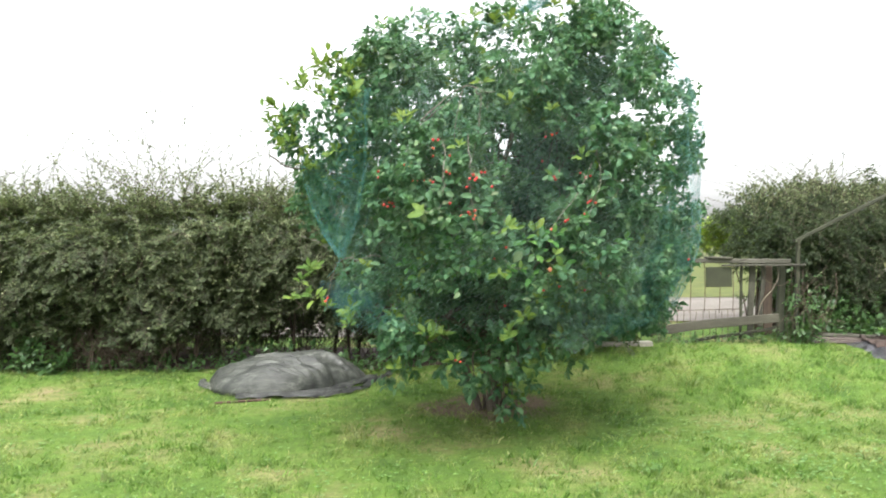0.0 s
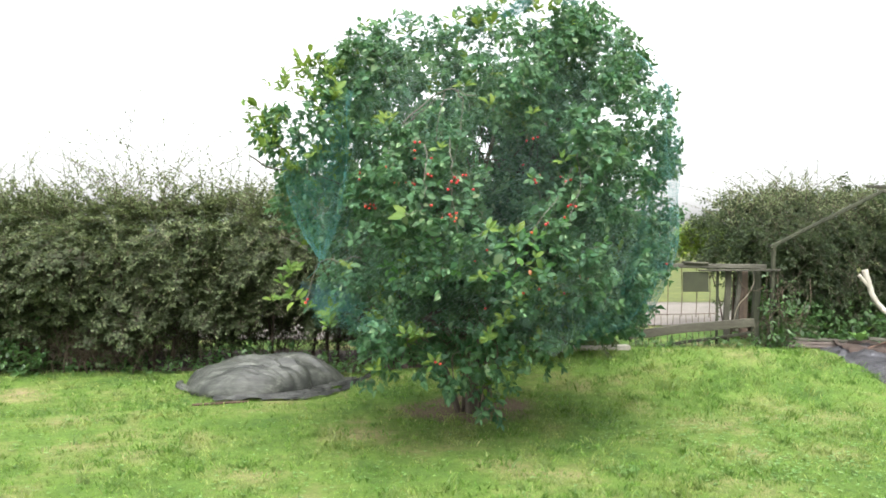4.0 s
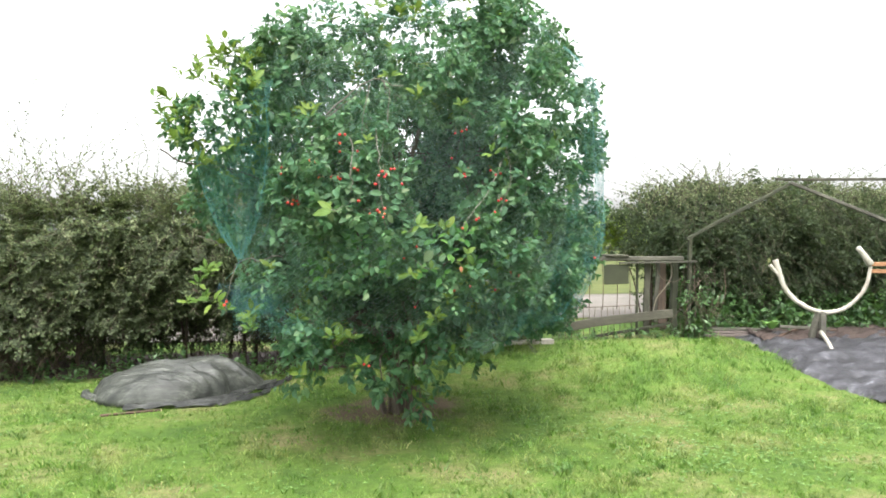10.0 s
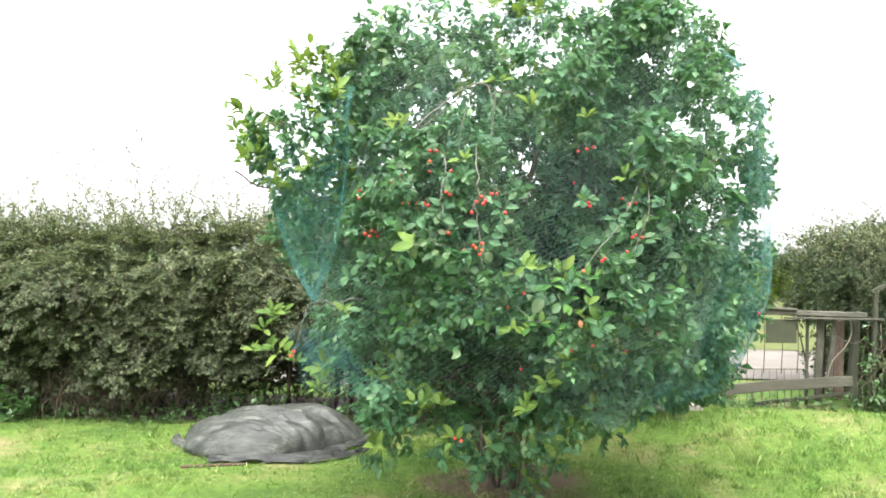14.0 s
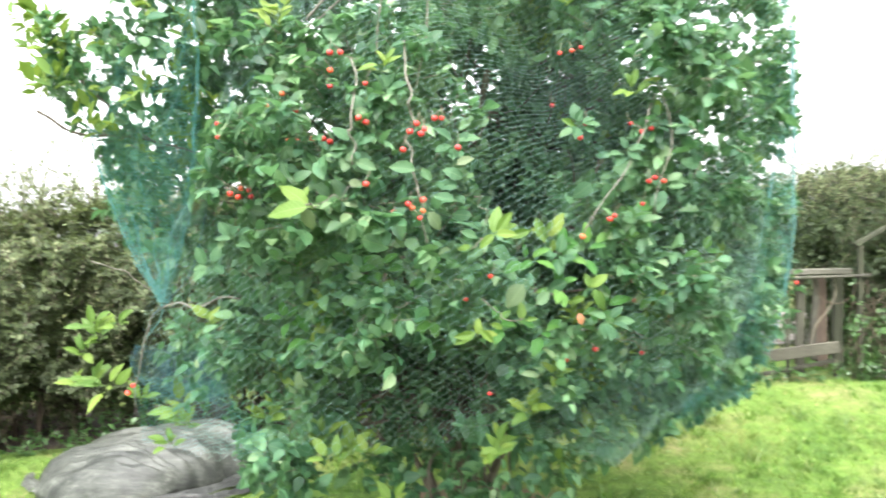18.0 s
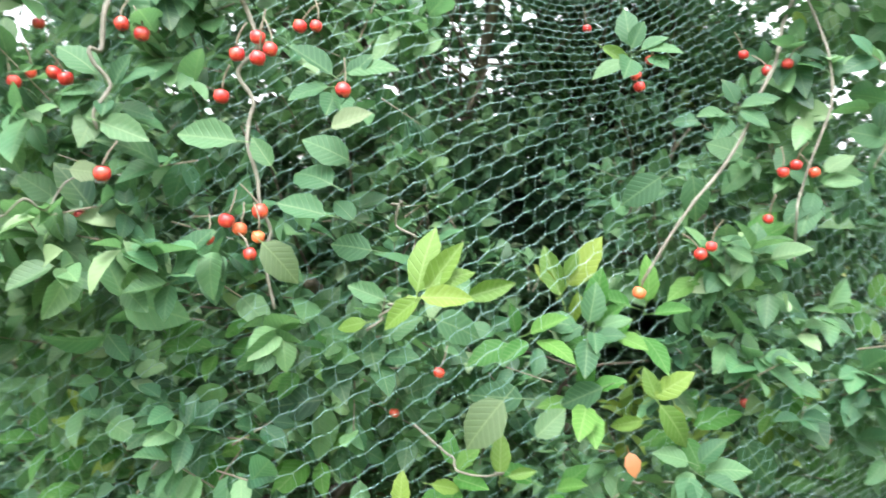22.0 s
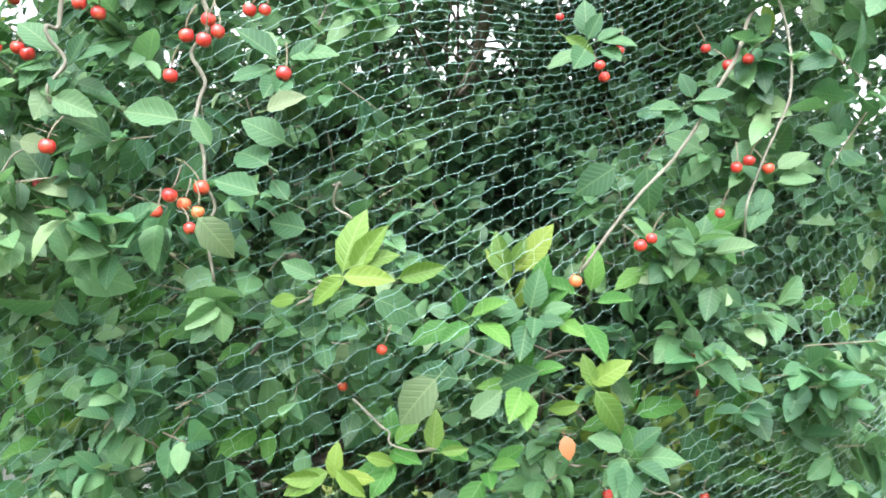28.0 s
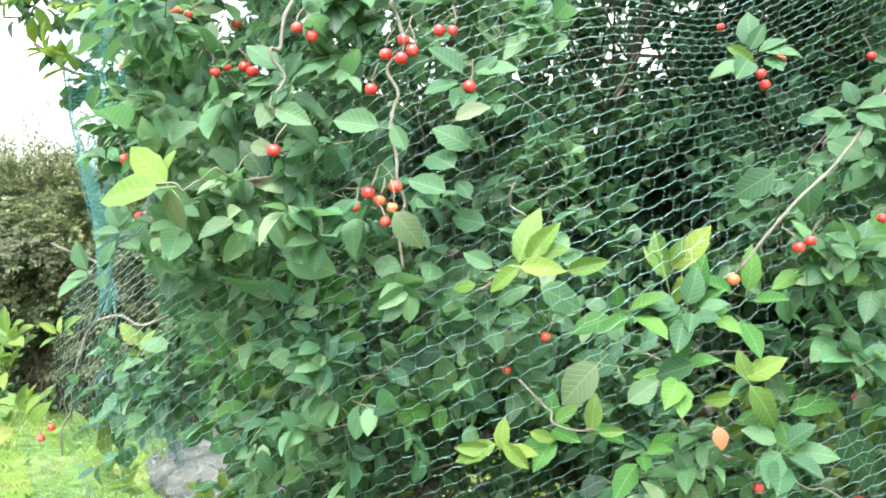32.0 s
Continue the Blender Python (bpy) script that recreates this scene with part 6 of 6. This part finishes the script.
def stone_mesh(at, size):
    """A small rounded pebble, flat beneath."""
    bm = bmesh.new()
    bmesh.ops.create_icosphere(bm, subdivisions=3, radius=1.0)
    for v in bm.verts:
        k = 1 + 0.18 * noise.noise(v.co * 1.6)
        v.co = Vector(at) + Vector((v.co.x * size * k, v.co.y * size * 0.8 * k, max(v.co.z, -0.5) * size * 0.75 * k))
    return bm


stone = part("stone", stone_mesh((-3.68, 8.95, 0.03), 0.03), M_STONE, None)
tagged(stone, "small pale stone lying before the hedge", "stone")


# ---- gate, frame and boards ----
gate = thing("gate", (3.4, 9.45, 0.25), "old grey timber and wire garden gate", "gate")
part("top_rail", beam((2.55, 9.45, 1.235), (4.12, 9.45, 1.245), 0.10, 0.055, 0.008, 0.015), M_WOOD, gate)
part("thin_rail", beam((3.3, 9.40, 1.19), (4.29, 9.40, 1.20), 0.03, 0.022, 0.004), M_WOOD, gate)
part("lower_rail", beam((2.45, 9.34, 0.425), (3.97, 9.38, 0.575), 0.035, 0.105, 0.006, 0.025), M_RAIL, gate, "pale weathered rail")
part("bottom_rail", beam((2.5, 9.40, 0.22), (3.97, 9.46, 0.44), 0.03, 0.035, 0.005, 0.02), M_WOOD_POST, gate)
for x in np.arange(2.5, 3.55, 0.075):
    part("wire_bar", mesh_np("wire_bar", *tube([(x, 9.47, 0.22), (x + rng.normal(0, 0.006), 9.47, 0.42), (x, 9.47, 0.645 + 0.02 * (x - 2.5))], 0.004, 0.004, 5, 2), smooth=True), M_WIRE, gate)
part("wire_top", mesh_np("wire_top", *tube([(2.48, 9.47, 0.64), (3.0, 9.47, 0.655), (3.55, 9.47, 0.67)], 0.005, 0.005, 6, 4), smooth=True), M_WIRE, gate)
for x in (3.12, 3.46, 3.3, 2.95):
    part("wire_bar", mesh_np("wire_bar", *tube([(x, 9.48, 0.62), (x + 0.01, 9.48, 0.9), (x, 9.48, 1.22)], 0.005, 0.005, 5, 3), smooth=True), M_WIRE, gate)
part("upright", beam((3.56, 9.5, 0.3), (3.57, 9.5, 1.22), 0.03, 0.028, 0.005), M_MOSS, gate)
part("board", beam((3.69, 9.52, 0.32), (3.72, 9.52, 1.22), 0.025, 0.075, 0.005, 0.03), M_WOOD_POST, gate)
part("board", beam((3.80, 9.50, 0.45), (3.86, 9.52, 1.22), 0.03, 0.05, 0.006, 0.05), M_WOOD, gate)
part("brown_board", beam((3.92, 9.58, 0.35), (3.92, 9.58, 1.18), 0.02, 0.11, 0.006, 0.01), M_BOARD, gate)
part("vine", mesh_np("vine", *tube([(3.74, 9.47, 0.5), (3.80, 9.46, 0.75), (3.92, 9.45, 0.9), (4.0, 9.47, 1.05), (3.98, 9.47, 1.2)], 0.007, 0.005, 6, 5), smooth=True), M_TWIG, gate)
part("vine", mesh_np("vine", *tube([(3.78, 9.46, 1.18), (3.86, 9.45, 1.0), (4.02, 9.45, 0.95), (4.15, 9.46, 1.02)], 0.005, 0.004, 6, 5), smooth=True), M_STRAW, gate)
part("plate", beam((3.12, 9.425, 1.05), (3.43, 9.425, 1.055), 0.012, 0.24, 0.003), M_SIGN, gate, "dark olive sheet hung from the top rail")
part("cap_stone", beam((3.12, 9.44, 1.28), (3.42, 9.44, 1.275), 0.13, 0.03, 0.01, 0.01), M_WOOD_POST, gate)
part("gate_post", beam((4.08, 9.6, 0.2), (4.1, 9.6, 1.2), 0.08, 0.08, 0.012, 0.03), M_MOSS, gate)

frame_t = thing("timber_frame", (5.2, 9.4, 0.25), "weathered gable-shaped timber frame beside the gate", "frame")
part("post", beam((4.20, 9.45, 0.2), (4.23, 9.45, 1.5), 0.045, 0.045, 0.008, 0.015), M_MOSS, frame_t)
part("rafter", beam((4.18, 9.45, 1.47), (5.53, 9.4, 2.17), 0.035, 0.04, 0.006, 0.01), M_MOSS, frame_t)
part("rafter", beam((5.52, 9.4, 2.175), (6.65, 9.0, 1.64), 0.035, 0.04, 0.006, 0.01), M_WOOD, frame_t)
part("ridge", beam((5.35, 9.44, 2.215), (7.6, 9.5, 2.235), 0.04, 0.035, 0.006, 0.01), M_WOOD_POST, frame_t)
part("post", beam((6.62, 9.02, 0.15), (6.64, 9.0, 1.66), 0.06, 0.06, 0.008), M_WOOD_POST, frame_t)
hoop = thing("bramble_hoop", (4.4, 9.5, 0.3), "dry bramble stems looping beside the gate post", "bramble")
for pts in (
    [(4.28, 9.44, 1.15), (4.27, 9.40, 0.85), (4.36, 9.38, 0.58), (4.52, 9.40, 0.62), (4.66, 9.45, 0.9)],
    [(4.33, 9.44, 1.0), (4.34, 9.40, 0.75), (4.45, 9.38, 0.52), (4.6, 9.42, 0.7)],
    [(4.7, 9.5, 1.1), (4.67, 9.42, 0.8), (4.55, 9.40, 0.5), (4.5, 9.42, 0.3)],
):
    part("stem", mesh_np("bramble_stem", *tube(pts, 0.005, 0.003, 5, 6), smooth=True), M_STRAW, hoop)

planks = []
for k, (z, m, dy) in enumerate(((0.30, M_PINKPLANK, 0.0), (0.335, M_PINKPLANK, 0.03), (0.372, M_WOOD, 0.05))):
    pl = part("plank", beam((4.36 + 0.05 * k, 9.38 + dy, z), (5.25 - 0.04 * k, 9.36 + dy, z - 0.02), 0.16, 0.032, 0.005, 0.008), m, None)
    tagged(pl, "weathered reddish grey plank in a low stack", "plank", "planks by the bed")
for a, b, m, words in (
    ((0.78, 9.12, 0.215), (1.42, 9.15, 0.25), M_PINKPLANK, "pinkish timber edging on the ground behind the tree"),
    ((1.36, 9.17, 0.255), (2.42, 9.22, 0.285), M_PALEWOOD, "bleached timber edging on the ground behind the tree"),
):
    tagged(part("edging_plank", beam(a, b, 0.14, 0.065, 0.006, 0.01), m, None), words, "plank", "edging planks")

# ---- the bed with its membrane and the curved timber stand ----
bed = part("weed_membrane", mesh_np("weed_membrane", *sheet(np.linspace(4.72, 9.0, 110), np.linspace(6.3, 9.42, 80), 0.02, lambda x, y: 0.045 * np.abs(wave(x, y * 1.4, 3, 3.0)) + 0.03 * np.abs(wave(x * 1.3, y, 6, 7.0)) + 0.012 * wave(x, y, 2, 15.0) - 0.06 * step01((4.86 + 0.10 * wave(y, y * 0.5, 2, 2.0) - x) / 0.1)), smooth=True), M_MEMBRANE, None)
for k, (x, y, a, b) in enumerate(((5.75, 7.35, 0.36, 0.16), (6.2, 8.0, 0.3, 0.12))):
    n = 26
    gx, gy = np.meshgrid(np.linspace(-1, 1, n), np.linspace(-1, 1, n))
    rr = np.sqrt(gx**2 + gy**2)
    px, py = x + a * gx * (1 - 0.25 * np.abs(gy) + 0.3 * wave(gy, gx, k, 2.0)), y + b * gy * (1 - 0.3 * np.abs(gx) + 0.5 * wave(gx, gy, k + 3, 3.0)) + 0.1 * gx
    pz = lie(px, py) + 0.085 + 0.05 * np.abs(wave(gx * 1.5, gy * 2, k, 2.5)) * (1 - 0.5 * np.clip(rr, 0, 1)) - 0.02 * rr
    i0 = (np.arange(n - 1)[:, None] * n + np.arange(n - 1)[None]).ravel()
    rag = part("plastic_scrap", mesh_np("plastic_scrap", np.stack([px, py, pz], -1).reshape(-1, 3), np.stack([i0, i0 + 1, i0 + n + 1, i0 + n], -1), smooth=True), M_WHITE_SHEET, None)
    tagged(rag, "crumpled pale plastic scrap on the membrane", "plastic sheet", "scraps on the bed")
soil = part("bed_soil", mesh_np("bed_soil", *sheet(np.linspace(4.9, 9.0, 80), np.linspace(8.85, 9.7, 24), 0.06, lambda x, y: 0.05 * np.abs(wave(x, y, 3, 5.0)) + 0.02 * wave(x, y, 6, 14.0) - 0.10 * step01((9.0 - y) / 0.15)), smooth=True), M_SOIL, None)
tagged(soil, "bare red-brown soil along the back of the bed", "soil", kind="structure")
tagged(bed, "crumpled black weed membrane covering a garden bed", "membrane")

stand = thing("curved_stand", (5.6, 8.9, 0.15), "bleached curved timber cradle on splayed wooden legs", "stand")
part("curved_arm", mesh_np("curved_arm", *tube([(5.20, 9.2, 1.22), (5.24, 9.17, 1.05), (5.29, 9.14, 0.88), (5.41, 9.05, 0.71), (5.63, 8.95, 0.60), (5.87, 8.9, 0.63), (6.03, 8.85, 0.76), (6.12, 8.8, 0.93), (6.18, 8.8, 1.19)], 0.034, 0.020, 10, 6, 0.08), smooth=True), M_PALEWOOD, stand)
part("prong", mesh_np("prong", *tube([(5.13, 9.2, 1.16), (5.19, 9.18, 1.08), (5.25, 9.16, 1.0)], 0.022, 0.02, 8, 4), smooth=True), M_PALEWOOD, stand)
part("prong", mesh_np("prong", *tube([(6.17, 8.8, 1.17), (6.10, 8.8, 1.26), (6.01, 8.8, 1.37)], 0.045, 0.03, 9, 4), smooth=True), M_PALEWOOD, stand)
part("leg", beam((5.60, 8.93, 0.60), (5.46, 8.95, 0.13), 0.07, 0.07, 0.01), M_WOOD, stand)
part("leg", beam((5.64, 8.92, 0.60), (5.56, 8.80, 0.30), 0.06, 0.07, 0.01), M_WOOD, stand)
part("leg", mesh_np("leg", *tube([(5.55, 8.82, 0.38), (5.52, 8.62, 0.27), (5.45, 8.40, 0.14)], 0.026, 0.022, 8, 3), smooth=True), M_PALEWOOD, stand)
part("brace", beam((5.2, 9.1, 0.42), (5.72, 8.9, 0.40), 0.04, 0.035, 0.005), M_WOOD, stand)
part("crossbar", beam((6.16, 8.8, 1.17), (7.2, 8.7, 1.16), 0.05, 0.05, 0.008), M_ORANGEWOOD, stand, "orange-brown crossbar")
part("crossbar", beam((6.18, 8.82, 1.09), (7.2, 8.74, 1.05), 0.045, 0.05, 0.008), M_ORANGEWOOD, stand, "orange-brown crossbar")
for a, b in (((5.3, 9.25, 0.33), (5.95, 9.1, 0.36)), ((5.7, 9.1, 0.24), (6.9, 9.25, 0.38)), ((5.15, 9.05, 0.30), (5.6, 9.2, 0.40))):
    r = part("stick", mesh_np("stick", *tube([a, tuple((np.array(a) + b) / 2 + (0, 0, 0.01)), b], 0.014, 0.010, 7, 3), smooth=True), M_RUST, None)
    tagged(r, "thin reddish stick lying on the bed", "stick", "sticks on the bed")
cab = thing("cabbage", (5.13, 9.16, 0.37), "young pale green cabbage plant by the planks", "plant")
for k in range(9):
    a = k * 2.4
    at = np.array([[5.13 + 0.025 * math.cos(a), 9.16 + 0.025 * math.sin(a), 0.385]])
    part("leaf", mesh_np("cabbage_leaf", *spread(fine_leaf(0.75, 0.14, 0.25), at, np.array([[0.6 * math.cos(a), 0.6 * math.sin(a), 0.9 + 0.1 * k]]), np.array([[-math.cos(a), -math.sin(a), 0.4]]), np.array([0.115 + 0.02 * math.sin(k)])), smooth=True), M_CLOVER, cab)

# ---- beyond the garden ----
bramble = thing("bramble", (4.0, 9.4, 0.26), "straggling bramble growth over the gate post", "bramble")
ats, outs, a, b = [], [], [], []
for _ in range(9):
    x0 = rng.uniform(3.75, 4.5)
    pts = smooth_path([(x0, 9.36, 0.25), (x0 + rng.normal(0, 0.12), 9.34, rng.uniform(0.5, 0.8)), (x0 + rng.normal(0, 0.25), 9.37, rng.uniform(0.6, 1.15)), (x0 + rng.normal(0, 0.35), 9.33, rng.uniform(0.35, 0.9))], 6)
    a += list(pts[:-1])
    b += list(pts[1:])
    ats += [q for q in pts if rng.random() < 0.28]
a, b, ats = np.array(a), np.array(b), np.array(ats)
part("stem_tangle", mesh_np("bramble_stems", *prisms(a, b, 0.0035, 0.003)), M_STRAW, bramble, kind="stuff")
lv, tw = cloud(ats, unit(np.tile([0.0, -1.0, 0.3], (len(ats), 1))), 4, 0.042, leaf_shape(0.6, 0.08, 0.2), 0.2)
part("foliage", mesh_np("bramble_leaves", *lv), M_HERB, bramble, kind="stuff")
bush = thing("bush", (4.3, 12.0, 0.25), "yellow-green leafy bush beyond the gate", "bush")
n = 240
p = np.array([4.2, 12.0, 1.52]) + unit(rng.normal(0, 1, (n, 3))) * (rng.random((n, 1)) ** 0.4) * np.array([0.36, 0.3, 0.24])
lv, tw = cloud(p, unit(p - np.array([4.25, 12.0, 0.9])), 6, 0.07, leaf_shape(), 0.0)
part("foliage", mesh_np("bush_leaves", *lv), M_BUSH, bush, kind="stuff")
part("twig_growth", mesh_np("bush_twigs", *tw), M_TWIG, bush, kind="stuff")
part("stem", mesh_np("bush_stem", *tube([(4.62, 12, 0.2), (4.5, 12, 0.8), (4.25, 12, 1.5)], 0.014, 0.005, 6, 3), smooth=True), M_DEADWOOD, bush)
far_hedge = thing("far_hedgerow", (5.0, 46.0, 0.27), "distant green hedgerow across the field", "hedgerow")
n = 5200
x = rng.uniform(-60, 70, n)
top = 2.6 + 0.9 * wave(x, x, 3, 0.35)
p = np.stack([x, 46 + rng.normal(0, 0.8, n), 0.2 + top * rng.random(n) ** 0.8], -1)
lv, tw = cloud(p, unit(np.stack([rng.normal(0, 0.3, n), -np.ones(n), 0.5 * np.ones(n)], -1)), 4, 0.42, small_leaf(0.7), 0.0, 0.01)
part("foliage", mesh_np("far_leaves", *lv), M_FARGREEN, far_hedge, kind="stuff")
part("twig_growth", mesh_np("far_twigs", *tw), M_DEADWOOD, far_hedge, kind="stuff")
